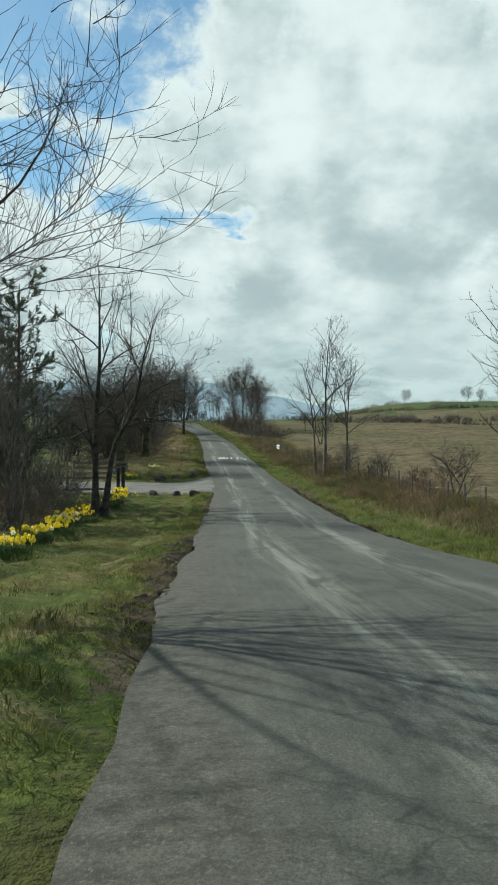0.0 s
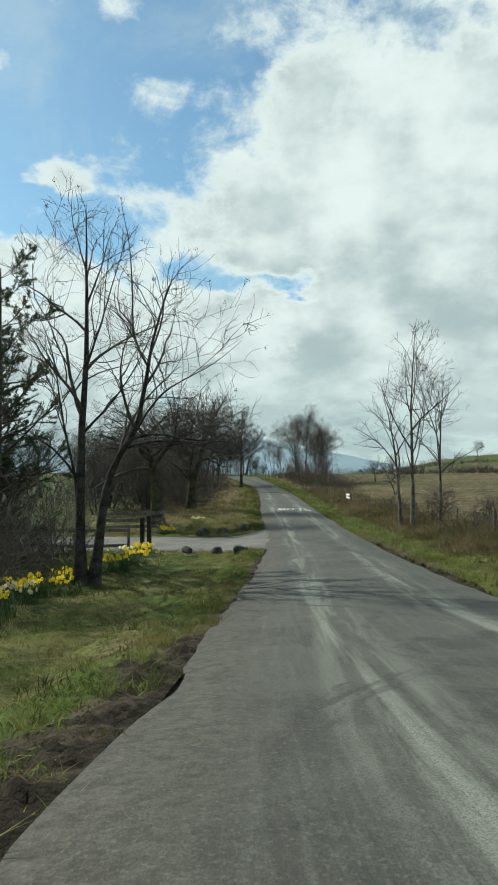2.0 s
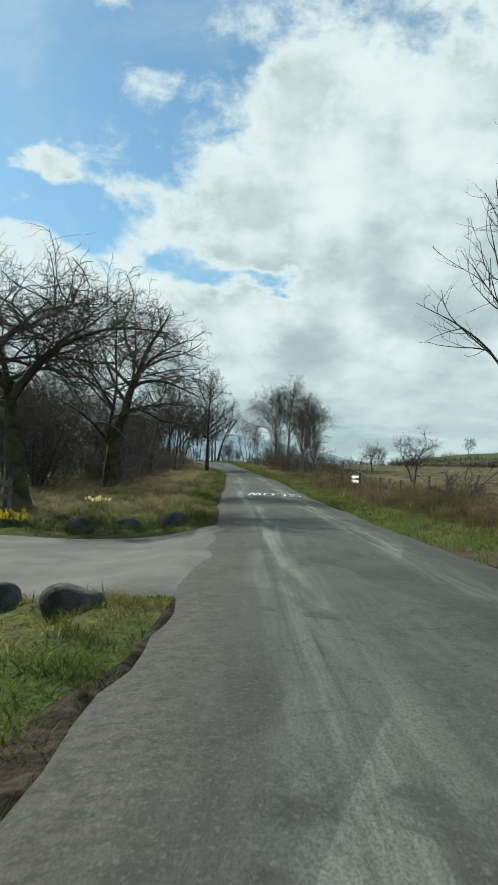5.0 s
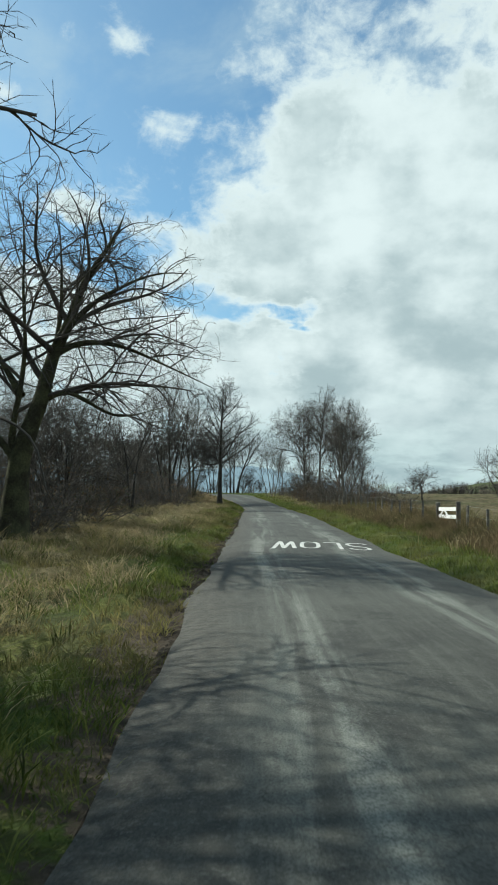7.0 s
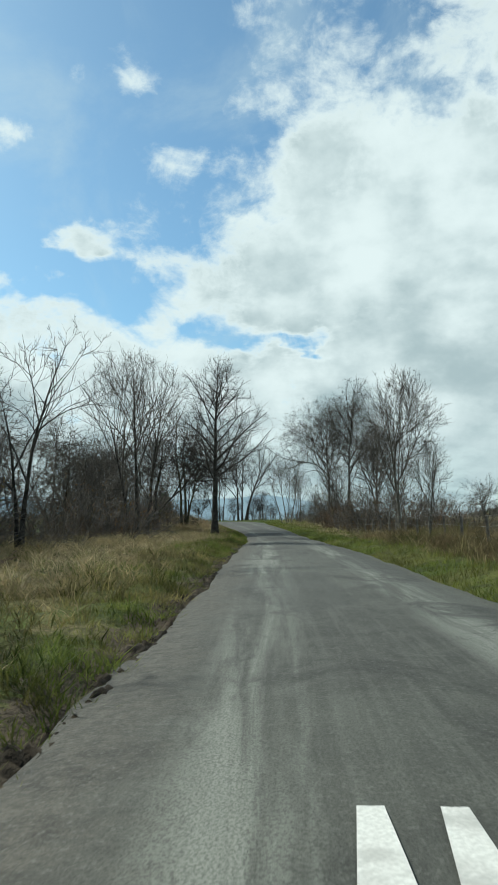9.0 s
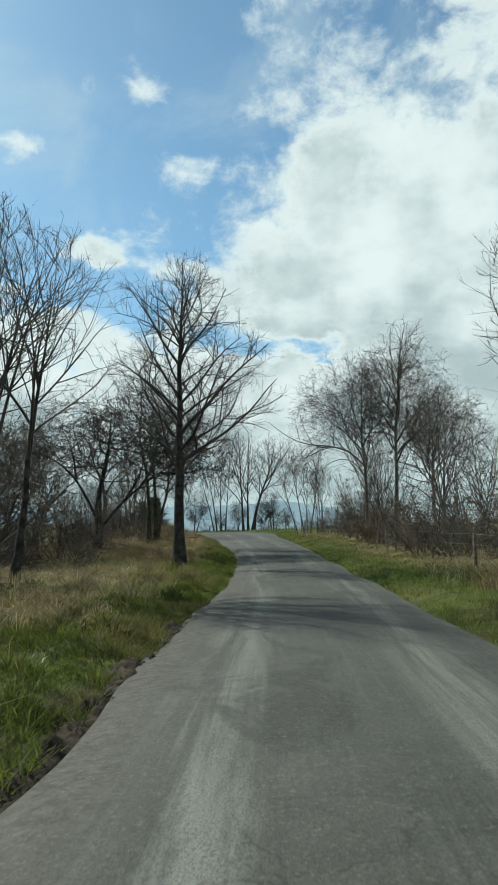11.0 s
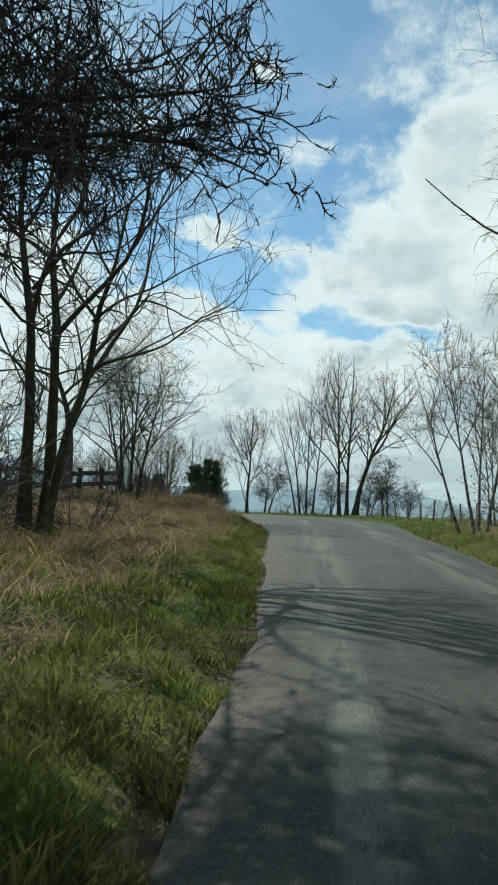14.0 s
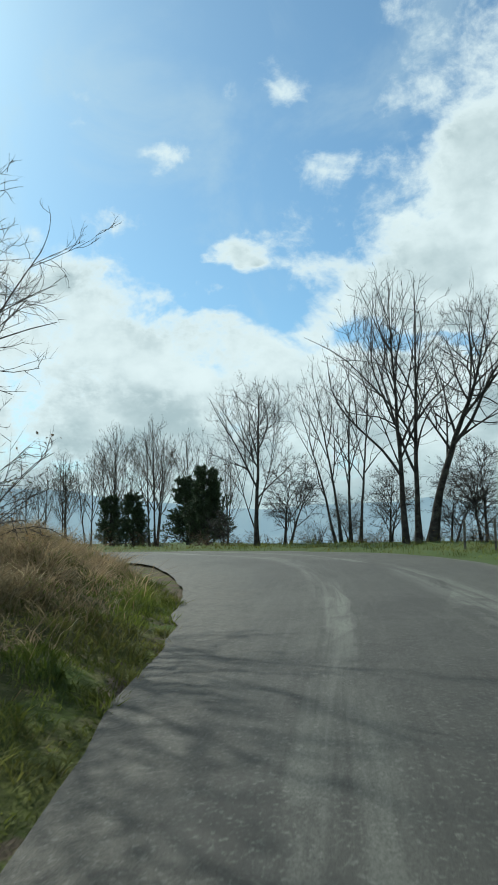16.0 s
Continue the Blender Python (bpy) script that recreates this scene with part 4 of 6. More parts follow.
for k, (x, y, s) in enumerate([(-6.6, 24.5, 0.85), (-7.6, 27.0, 1.0), (-8.4, 22.5, 0.95), (-9.5, 26.0, 1.0), (-6.3, 20.5, 0.8)]):
    tree("birch_sapling", (x, y), 67 * k, "thin pale-stemmed saplings in a clump by the bank", "sapling", SLIM, s, "saplings by the daffodil bank")

# oaks and thicket past the drive
tree("oak_tree", (-8.1, 52.7), 0, "old spreading oak with a thick dark trunk, bare", "tree",
     spec(5, (((0, 0, -0.1), (-0.1, 0, 1.8), (-0.3, 0, 3.6), (-0.7, 0, 5.1)), ((-0.25, 0, 3.3), (0.7, -0.2, 4.4), (1.5, -0.3, 5.0), (2.6, -0.4, 5.3)), ((-0.3, 0, 3.7), (-1.3, 0.4, 4.5), (-2.4, 0.5, 4.8), (-3.4, 0.6, 5.2)), ((-0.66, 0, 4.9), (0.0, 0.3, 5.7), (0.8, 0.4, 6.5)), ((-0.7, 0, 5.0), (-1.3, -0.2, 5.9), (-2.2, -0.3, 6.4))),
          ((0.0, 0, 5.4, 4.9, 4.4, 2.15), (-0.2, 0, 4.0, 3.9, 3.6, 1.1)), 0.46, 12, 0.5, (72, 34), -0.2, 0.7, (11, 8, 3), -0.15, 0.0062, bark_mossy, twig_brown))
tree("oak_tree", (-7.9, 63.4), 0, "large bare twin-stemmed oak on the verge", "tree",
     spec(6, (((0, 0, -0.1), (0.02, 0, 1.0), (0.1, 0, 1.9), (0.53, 0, 3.2), (0.7, 0.1, 4.3), (1.1, 0.2, 5.2), (1.3, 0.2, 6.0), (1.9, 0.3, 7.0), (2.4, 0.4, 8.0)), ((-0.05, 0.05, 1.2), (-0.16, 0, 2.5), (0.14, -0.1, 3.9), (0.1, -0.2, 5.3), (0.0, -0.2, 8.4)), ((0.08, 0, 3.4), (-0.6, 0.2, 4.4), (-1.4, 0.4, 5.6), (-2.2, 0.6, 7.2)), ((-0.1, 0, 2.0), (-0.9, -0.2, 3.0), (-1.9, -0.3, 3.6), (-3.2, -0.4, 4.4)),
              ((1.05, 0.2, 5.0), (1.5, 0.5, 5.7), (2.2, 0.9, 6.3), (3.0, 1.4, 6.8), (3.9, 2.0, 6.9)), ((0.75, 0.1, 4.35), (1.3, 0.3, 4.75), (2.2, 0.8, 4.8), (3.2, 1.4, 4.4), (4.5, 1.9, 3.8)), ((0.56, 0.1, 3.3), (1.2, 0.0, 3.55), (1.8, 0.0, 3.2), (2.4, 0.2, 2.85), (3.5, 0.5, 3.2)), ((0.6, 0.1, 3.7), (0.9, 0.3, 5.2), (0.8, 0.4, 7.0), (0.6, 0.6, 8.2))),
          ((0.4, 0.5, 6.0, 4.0, 3.5, 2.8), (2.7, 1.4, 5.3, 2.1, 2.0, 2.5), (2.8, 1.0, 3.5, 1.9, 1.6, 1.2)), 0.34, 11, 0.42, (66, 30), -0.2, 0.55, (10, 8, 3), -0.3, 0.0045, bark_mossy, twig_brown))
THORN = spec(11, (((0, 0, -0.1), (0.2, 0, 1.2), (0.5, 0.1, 3.2)), ((-0.2, 0.1, -0.1), (-0.6, 0.2, 1.3), (-1.3, 0.2, 3.0)), ((0.1, -0.2, -0.1), (0.2, -0.7, 1.4), (0.2, -1.3, 2.8)), ((0.1, 0.3, -0.1), (0.5, 0.9, 1.4), (1.0, 1.5, 3.0))),
             ((0, 0, 3.2, 2.8, 2.7, 2.5), (0, 0, 1.6, 2.5, 2.4, 1.2)), 0.09, 12, 0.2, (68, 36), 0.0, 0.6, (8, 6, 3), 0.1, 0.0068, bark_dark, twig_brown)
for k, (x, y, s) in enumerate([(-9.6, 71.5, 0.95), (-11.9, 66.5, 1.1), (-13.5, 82.0, 1.2), (-13.2, 58.5, 0.95), (-15.0, 92.0, 1.0), (-15.5, 72.0, 1.15), (-14.2, 98.0, 1.15), (-17.5, 90.0, 1.2), (-10.6, 61.5, 0.9), (-13.8, 63.5, 1.1), (-16.5, 80.0, 1.15), (-15.0, 105.0, 1.0), (-16.8, 110.0, 1.2)]):
    tree("hawthorn_tree", (x, y), 77 * k + 20, "dense dark bare hawthorn in the roadside thicket", "hawthorn", THORN, s, "hawthorns in the thicket")
tree("ash_tree", (-9.5, 81.5), 0, "thin crooked bare tree on the dry verge", "tree",
     spec(41, (((0, 0, -0.1), (0.1, 0, 1.5), (0.4, 0, 3.2), (1.2, 0, 5.4)), ((-0.1, 0.1, -0.1), (-0.3, 0.1, 2.6), (-0.7, 0, 4.4))), ((1.0, 0, 4.2, 1.8, 1.3, 1.7), (-0.6, 0, 3.4, 1.1, 1.0, 1.4)), 0.075, 8, 0.35, (50, 30), 0.4, 0.3, (6, 5, 3), 0.6, 0.0062, bark_dark, twig_dark))
tree("ash_tree", (-10.9, 98.5), 0, "tall bare ash with several stems above the thicket", "tree",
     spec(43, (((0, 0, -0.1), (-0.1, 0, 3.0), (-0.3, 0, 8.2)), ((0.3, 0.3, -0.1), (0.6, 0.4, 3.0), (1.3, 0.5, 7.4)), ((-0.4, 0.2, -0.1), (-0.9, 0.2, 3.0), (-1.8, 0.2, 6.8))), ((-0.2, 0.2, 6.2, 2.9, 2.7, 3.0),), 0.11, 14, 0.4, (45, 25), 0.4, 0.2, (7, 6, 3), 0.8, 0.0062, bark_dark, twig_brown))
tree("alder_tree", (-8.45, 106.4), 0, "straight bare alder with a dark trunk close to the lane", "tree",
     spec(52, (((0, 0, -0.1), (0.03, 0, 3.0), (0.05, 0, 6.0), (0.2, 0, 10.0)),),
          ((0.3, 0, 5.8, 3.3, 3.0, 2.6), (0.2, 0, 8.0, 2.2, 2.1, 2.6), (2.0, -0.3, 5.9, 1.9, 1.6, 1.2)), 0.21, 36, 0.30, (72, 32), 0.3, 0.3, (10, 7, 4), 0.45, 0.0045, bark_dark, twig_dark))
FLAT = spec(14, (((0, 0, -0.1), (0.1, 0, 1.0), (0.0, 0.2, 2.4), (0.4, 0.5, 4.2), (0.5, 0.6, 6.4)), ((0.05, 0.1, 0.9), (0.9, 0.3, 2.0), (1.7, 0.6, 2.75), (2.85, 1.0, 3.6), (3.8, 1.4, 4.15), (4.8, 1.8, 4.25), (5.9, 2.3, 4.7)), ((1.8, 0.6, 2.85), (2.6, 0.8, 3.9), (3.1, 1.0, 4.8), (4.2, 1.3, 5.6)), ((1.2, 0.4, 2.3), (1.8, 0.6, 3.4), (1.9, 0.9, 4.5), (2.6, 1.3, 6.0)), ((2.6, 0.9, 3.4), (3.6, 0.8, 3.3), (4.6, 0.9, 3.55), (5.3, 1.0, 3.4), (6.0, 1.1, 3.05)),
               ((0.0, 0.1, 1.4), (-1.0, 0.2, 3.2), (-2.2, 0.5, 4.2), (-3.6, 0.8, 4.6), (-4.9, 1.0, 4.8)), ((0.0, 0.2, 2.2), (0.5, -0.7, 3.8), (1.2, -1.2, 5.4)), ((-1.0, 0.2, 3.2), (-1.0, -0.4, 4.6), (-1.6, -1.0, 5.8))),
            ((0.2, 1.0, 5.3, 5.7, 3.0, 1.5), (4.2, 1.6, 4.5, 2.1, 1.6, 1.4), (4.6, 1.0, 3.5, 1.7, 1.2, 0.7)), 0.22, 13, 0.45, (74, 40), 0.0, 0.85, (13, 10, 4), 0.0, 0.0085, bark_dark, twig_dark)
tree("hawthorn_tree", (-13.7, 113.9), 0, "low dark thorn with a dense flat crown, bare", "hawthorn", FLAT, 1.0)
tree("hawthorn_tree", (-17.8, 116.5), 170, "dense dark bare hawthorn on the bank", "hawthorn", THORN, 1.2)

# field side: the pair of ashes, hawthorns and the birch clump
tree("ash_tree", (5.2, 46.4), 0, "slender bare ash pair beside the field fence", "tree",
     spec(61, (((0, 0, -0.1), (0.05, 0, 3.0), (0.0, 0, 5.6), (0.3, 0, 9.4)), ((-0.5, 0.2, -0.1), (-0.65, 0.2, 2.2), (-0.8, 0.2, 4.0), (-1.3, 0.2, 6.6)), ((1.4, 1.0, -0.1), (1.45, 1.0, 3.0), (1.7, 1.0, 7.0)), ((0.03, 0, 2.6), (0.5, 0.3, 4.0), (0.9, 0.5, 7.0))),
          ((0.3, 0, 6.4, 1.5, 1.4, 3.5), (-1.2, 0.2, 4.6, 1.5, 1.3, 2.5), (1.7, 1.0, 4.9, 1.1, 1.1, 2.4)), 0.115, 13, 0.28, (50, 28), 0.4, 0.28, (6, 5, 2), 0.9, 0.0055, bark_grey, twig_brown))
HAW = spec(17, (((0, 0, -0.1), (0.1, 0, 0.8), (0.3, 0.1, 1.6), (0.7, 0.1, 2.4)), ((-0.1, 0, -0.1), (-0.4, 0.1, 0.9), (-0.9, 0.1, 1.9))), ((0, 0, 2.1, 1.7, 1.5, 1.5),), 0.09, 11, 0.3, (65, 45), 0.05, 0.4, (7, 5, 3), 0.0, 0.0055, bark_grey, twig_brown)
for k, (x, y, s) in enumerate([(8.6, 84.6, 1.1), (9.6, 122.0, 1.1), (9.6, 34.0, 0.8), (7.6, 41.0, 0.6), (6.4, 46.0, 0.5), (7.2, 50.5, 0.65), (8.8, 37.5, 0.4)]):
    tree("hawthorn_bush", (x, y), 83 * k + 10, "gnarled bare hawthorn beside the field fence", "hawthorn", HAW, s, "field hawthorns")
BIRCH = spec(71, (((0, 0, -0.1), (0.1, 0, 3.0), (-0.1, 0, 6.0), (0.2, 0, 10.0)), ((0.08, 0, 2.4), (-0.6, 0.2, 4.0), (-1.2, 0.3, 6.6)), ((0.05, 0, 3.4), (0.7, -0.2, 5.0), (1.1, -0.3, 7.4))),
             ((-0.8, 0, 6.5, 3.7, 3.2, 3.9), (-1.0, 0, 4.8, 3.1, 2.8, 2.6)), 0.13, 26, 0.32, (58, 30), 0.1, 0.4, (10, 8, 4), -0.6, 0.0042, bark_birch, twig_brown)
BIRCH3 = spec(74, (((0, 0, -0.1), (0.1, 0, 3.0), (0.2, 0, 6.5), (0.9, 0, 11.8)), ((0.1, 0, 2.8), (0.9, 0.2, 4.6), (1.6, 0.3, 7.6)), ((0.15, 0, 4.4), (-0.4, 0.3, 6.6), (-0.6, 0.3, 8.8))),
              ((0.7, 0, 7.4, 2.6, 2.5, 4.2), (1.4, 0, 5.2, 2.2, 2.2, 2.9)), 0.14, 26, 0.34, (56, 30), 0.1, 0.4, (10, 8, 4), -0.6, 0.0042, bark_birch, twig_brown)
tree("birch_tree", (-1.95, 123.2), 0, "tall bare birch with fine drooping twigs", "birch", BIRCH, 0.97, "birch clump")
tree("birch_tree", (-0.5, 121.8), 0, "tall bare birch with fine drooping twigs", "birch", BIRCH3, 1.0, "birch clump")
tree("birch_tree", (2.0, 126.5), 130, "tall bare birch with fine drooping twigs", "birch", BIRCH, 0.85, "birch clump")
BIRCH2 = spec(72, (((0, 0, -0.1), (0.1, 0, 2.6), (0.4, 0, 7.0)), ((0.3, 0.2, -0.1), (-0.1, 0.3, 2.4), (-0.8, 0.4, 6.2))),
              ((0.4, 0, 4.6, 1.9, 1.8, 2.9), (-0.8, 0.4, 4.0, 1.7, 1.6, 2.6)), 0.08, 18, 0.25, (45, 26), 0.2, 0.32, (7, 5, 3), -0.4, 0.0055, bark_birch, twig_brown)
for k, (x, y, s) in enumerate([(1.3, 117.2, 1.0), (-1.4, 117.6, 0.72), (2.4, 113.5, 0.7)]):
    tree("birch_tree", (x, y), 91 * k, "young bare birch beside the field fence", "birch", BIRCH2, s, "young birches by the field fence")
FAN = spec(73, (((0, 0, -0.1), (0.0, 0, 1.2), (-0.2, 0, 3.2), (-0.5, 0, 6.4)), ((0.0, 0, 1.2), (0.4, 0.2, 3.0), (1.0, 0.3, 6.0)), ((0.0, 0, 1.8), (0.1, -0.2, 4.0), (0.3, -0.3, 6.9))),
           ((0.2, 0, 4.8, 1.8, 1.7, 2.4),), 0.085, 14, 0.3, (42, 24), 0.45, 0.2, (7, 5, 3), 0.7, 0.0055, bark_grey, twig_brown)
tree("ash_tree", (1.0, 96.0), 0, "young bare ash with a fan of upright limbs by the fence", "tree", FAN, 1.0, "young ashes by the fence")
tree("ash_tree", (1.85, 92.4), 140, "small bare ash sapling beside the field fence", "tree", FAN, 0.55, "young ashes by the fence")
WHITE = spec(33, (((0, 0, -0.1), (-0.4, 0, 2.5), (-0.9, 0, 6.0)), ((0.3, 0.1, -0.1), (0.7, 0.1, 2.6), (1.2, 0, 6.2)), ((0.1, 0.3, -0.1), (0.2, 0.5, 2.5), (0.3, 0.7, 5.4)), ((-0.4, 0.1, -0.1), (-1.1, 0.2, 2.4), (-1.8, 0.3, 5.0))),
             ((-0.9, 0, 4.5, 1.0, 1.0, 1.9), (1.2, 0, 4.6, 1.0, 1.0, 1.9), (0.3, 0.7, 4.0, 1.0, 1.0, 1.6), (-1.7, 0.3, 3.6, 1.0, 1.0, 1.6)), 0.055, 12, 0.3, (42, 25), 0.35, 0.2, (6, 6, 3), 0.3, 0.0055, bark_birch, twig_grey)
tree("birch_sapling", (-5.8, 133.5), 0, "several pale leaning birch stems from one root", "sapling", WHITE, 1.05)
tree("birch_sapling", (-4.8, 139.0), 100, "several pale leaning birch stems from one root", "sapling", WHITE, 0.8)

# left bank before the bend
tree("ash_tree", (-13.3, 121.0), 0, "tall bare ash with three close stems on the bank", "tree",
     spec(81, (((0.05, 0, -0.1), (0.08, 0, 1.9), (0.06, 0, 2.8), (-0.04, 0, 4.0), (-0.44, 0, 5.6), (-0.32, 0, 6.8), (-0.2, 0, 9.4)), ((0.36, 0.15, -0.1), (0.36, 0.15, 2.2), (0.31, 0.15, 3.6), (0.11, 0.2, 5.5), (0.28, 0.2, 6.7), (0.5, 0.3, 9.0)), ((0.44, -0.1, -0.1), (0.71, -0.1, 1.7), (0.99, 0, 2.7), (1.06, 0, 3.8), (1.37, 0, 4.5), (1.5, 0, 5.3), (1.8, 0, 6.6)),
               ((1.0, 0, 2.7), (1.3, -0.1, 2.9), (2.35, -0.1, 3.1), (2.9, -0.1, 3.6), (3.5, 0, 3.8), (4.0, 0, 4.6)), ((1.05, 0, 3.6), (1.45, 0.1, 4.0), (2.0, 0.2, 4.2), (2.8, 0.3, 4.7), (3.8, 0.3, 4.9)), ((0.97, 0, 2.6), (0.85, 0.1, 3.1), (0.54, 0.2, 4.0), (0.65, 0.3, 4.9)), ((0.05, 0, 2.6), (-0.6, 0.2, 3.2), (-1.4, 0.3, 3.4), (-2.4, 0.4, 4.2)), ((-0.1, 0, 4.2), (0.9, -0.1, 5.2), (1.8, -0.2, 6.0), (2.8, -0.2, 6.4))),
          ((-0.3, 0.1, 6.6, 2.6, 2.4, 3.4), (2.2, 0.1, 4.6, 2.4, 1.7, 1.8), (1.6, 0.0, 6.6, 2.6, 2.0, 1.8)), 0.125, 12, 0.4, (62, 34), 0.25, 0.5, (6, 5, 3), 0.4, 0.0045, bark_mossy, twig_brown, 60))
tree("ash_tree", (-20.4, 135.6), 0, "bare ash with a forked trunk behind the rail fence", "tree",
     spec(83, (((0, 0, -0.1), (0.05, 0, 2.0), (-0.2, 0, 3.0), (-0.7, 0, 4.0), (-1.0, 0, 5.6)), ((0.05, 0, 2.1), (0.5, -0.1, 2.9), (1.3, -0.4, 3.5), (2.6, -0.6, 4.4)), ((0.02, 0, 1.2), (-0.5, 0.2, 1.3), (-1.0, 0.4, 2.2))), ((0.2, -0.3, 4.6, 3.0, 2.6, 1.9), (2.6, -0.8, 4.4, 1.8, 1.6, 1.5), (-1.1, 0.5, 2.6, 0.9, 0.9, 0.9)), 0.165, 16, 0.5, (64, 36), 0.15, 0.6, (6, 5, 3), 0.4, 0.0055, bark_dark, twig_brown), 1.3)
tree("ash_tree", (-18.9, 138.0), 0, "bare many-stemmed ash on the bank", "tree",
     spec(84, (((0, 0, -0.1), (0.1, 0, 2.0), (0.3, 0, 5.8)), ((0.25, 0.2, -0.1), (0.5, 0.2, 1.8), (1.2, 0.2, 4.8)), ((-0.3, 0.1, -0.1), (-0.7, 0.2, 2.0), (-1.4, 0.3, 5.0)), ((0, -0.3, -0.1), (-0.1, -0.7, 2.0), (-0.2, -1.0, 4.8))), ((0.3, 0, 4.4, 3.0, 2.5, 2.4), (2.0, 0, 4.0, 2.0, 1.6, 1.5)), 0.10, 13, 0.3, (52, 30), 0.25, 0.3, (7, 5, 3), 0.5, 0.0055, bark_dark, twig_brown))

# beyond the bend
tree("ash_tree", (-13.3, 158.2), 0, "tall bare ash stems beyond the bend", "tree",
     spec(91, (((0, 0, -0.1), (-0.1, 0, 4.0), (-0.4, 0, 10.6)), ((0.45, 0.2, -0.1), (0.5, 0.2, 4.0), (0.7, 0.2, 10.4)), ((-0.05, 0, 2.8), (-0.9, 0.2, 5.0), (-1.7, 0.2, 8.2))), ((-0.8, 0, 6.4, 2.2, 2.0, 4.5), (0.8, 0.2, 6.8, 1.5, 1.6, 4.0)), 0.125, 15, 0.25, (46, 26), 0.4, 0.28, (6, 5, 2), 0.9, 0.0055, bark_dark, twig_dark))
tree("ash_tree", (-12.4, 158.8), 0, "leaning bare ash with a wide crown beyond the bend", "tree",
     spec(92, (((0, 0, -0.1), (0.3, 0, 1.8), (1.0, 0, 4.0), (2.0, 0, 6.4), (2.4, 0, 8.6)), ((1.0, 0, 3.9), (2.4, -0.2, 4.8), (4.4, -0.3, 5.4)), ((0.7, 0, 3.0), (0.8, 0.3, 5.0), (0.6, 0.4, 7.4))), ((2.3, 0, 6.6, 3.1, 2.7, 3.2), (4.2, 0, 4.8, 2.2, 1.7, 1.7)), 0.205, 14, 0.4, (60, 32), 0.2, 0.36, (7, 5, 3), 0.8, 0.0055, bark_dark, twig_dark))
SLIM2 = spec(36, (((0, 0, -0.1), (-0.4, 0, 4.0), (-1.2, 0, 9.2)), ((0.4, 0.2, -0.1), (0.5, 0.2, 4.0), (0.6, 0.2, 9.6)), ((0.9, 0.1, -0.1), (1.2, 0.1, 4.0), (1.6, 0.1, 9.2)), ((-0.3, 0.2, -0.1), (-1.0, 0.2, 3.6), (-2.2, 0.2, 7.6))),
             ((-1.2, 0, 6.0, 1.3, 1.2, 3.6), (0.6, 0.2, 6.4, 1.2, 1.1, 3.6), (1.6, 0.1, 6.0, 1.2, 1.1, 3.4), (-2.1, 0.2, 4.8, 1.2, 1.1, 2.8)), 0.09, 10, 0.3, (40, 24), 0.45, 0.22, (6, 4, 2), 0.9, 0.0055, bark_dark, twig_dark)
tree("ash_tree", (-17.3, 166.0), 0, "slim bare stems rising together beyond the bend", "tree", SLIM2, 1.0)
tree("ash_tree", (-20.4, 162.1), 0, "round-crowned bare ash beyond the bend", "tree",
     spec(95, (((0, 0, -0.1), (0.0, 0, 2.0), (0.2, 0, 7.6)), ((-0.05, 0.1, 0.6), (-0.7, 0.1, 2.6), (-1.4, 0.1, 5.4)), ((0.0, 0.1, 1.6), (0.7, 0.1, 3.4), (1.2, 0.1, 6.0))), ((0, 0, 5.0, 2.5, 2.2, 2.9),), 0.125, 13, 0.3, (50, 28), 0.35, 0.28, (6, 5, 3), 0.8, 0.0055, bark_dark, twig_dark))
IVY = spec(96, (((0, 0, -0.1), (0.1, 0, 1.2), (0.3, 0, 2.8)), ((0.2, 0.1, -0.1), (0.6, 0.1, 1.2), (1.1, 0, 2.2))), ((0.4, 0, 2.3, 1.5, 1.4, 1.7),), 0.08, 13, 0.2, (62, 40), 0.1, 0.32, (8, 6, 3), 0.2, 0.0078, bark_dark, twig_dark)
for k, (x, y, s) in enumerate([(-19.2, 162.5, 1.05), (-14.2, 160.5, 0.85), (-10.4, 160.0, 1.1), (-16.3, 163.5, 0.6), (-22.5, 163.5, 0.5), (-9.0, 157.0, 0.6), (-11.8, 160.6, 0.8)]):
    tree("thorn_bush", (x, y), 61 * k, "dark tangled thorn bush beyond the bend", "bush", IVY, s, "dark bushes beyond the bend")
ROW = spec(37, (((0, 0, -0.1), (-0.2, 0, 4.0), (-0.4, 0, 8.4)), ((0.5, 0.3, -0.1), (0.8, 0.3, 3.4), (1.2, 0.3, 7.4))), ((-0.4, 0, 5.0, 1.7, 1.6, 3.5), (1.1, 0.3, 4.4, 1.5, 1.4, 3.0)), 0.08, 16, 0.25, (44, 26), 0.45, 0.2, (6, 5, 3), 0.8, 0.0075, bark_dark, twig_brown)
for k, (x, y, s) in enumerate([(-28.6, 174.0, 0.9), (-30.8, 173.5, 1.0), (-34.3, 174.5, 1.0), (-36.6, 175.5, 0.8), (-39.6, 177.0, 0.72), (-32.4, 176.0, 0.95), (-26.8, 176.0, 0.75), (-42.5, 179.0, 0.75), (-45.0, 180.0, 0.7), (-38.2, 174.5, 0.8), (-33.2, 173.0, 0.85)]):
    tree("row_tree", (x, y), 73 * k, "slim bare tree in the row past the bend", "tree", ROW, s, "row of trees past the bend")
for k, (x, y, s) in enumerate([(-24.6, 166.6, 1.0), (-26.2, 167.8, 0.9), (-29.2, 167.2, 0.72), (-31.0, 168.0, 0.7)]):
    conifer("conifer", (x, y), 40 * k, "small dense dark evergreen beyond the bend", "fir", s, seed=5, height=3.9, girth=0.09, first=0.03, wide=0.33, tufts=6, mat=leaf_mat, blade=(0.12, 0.020), angle=66, boughs=150)


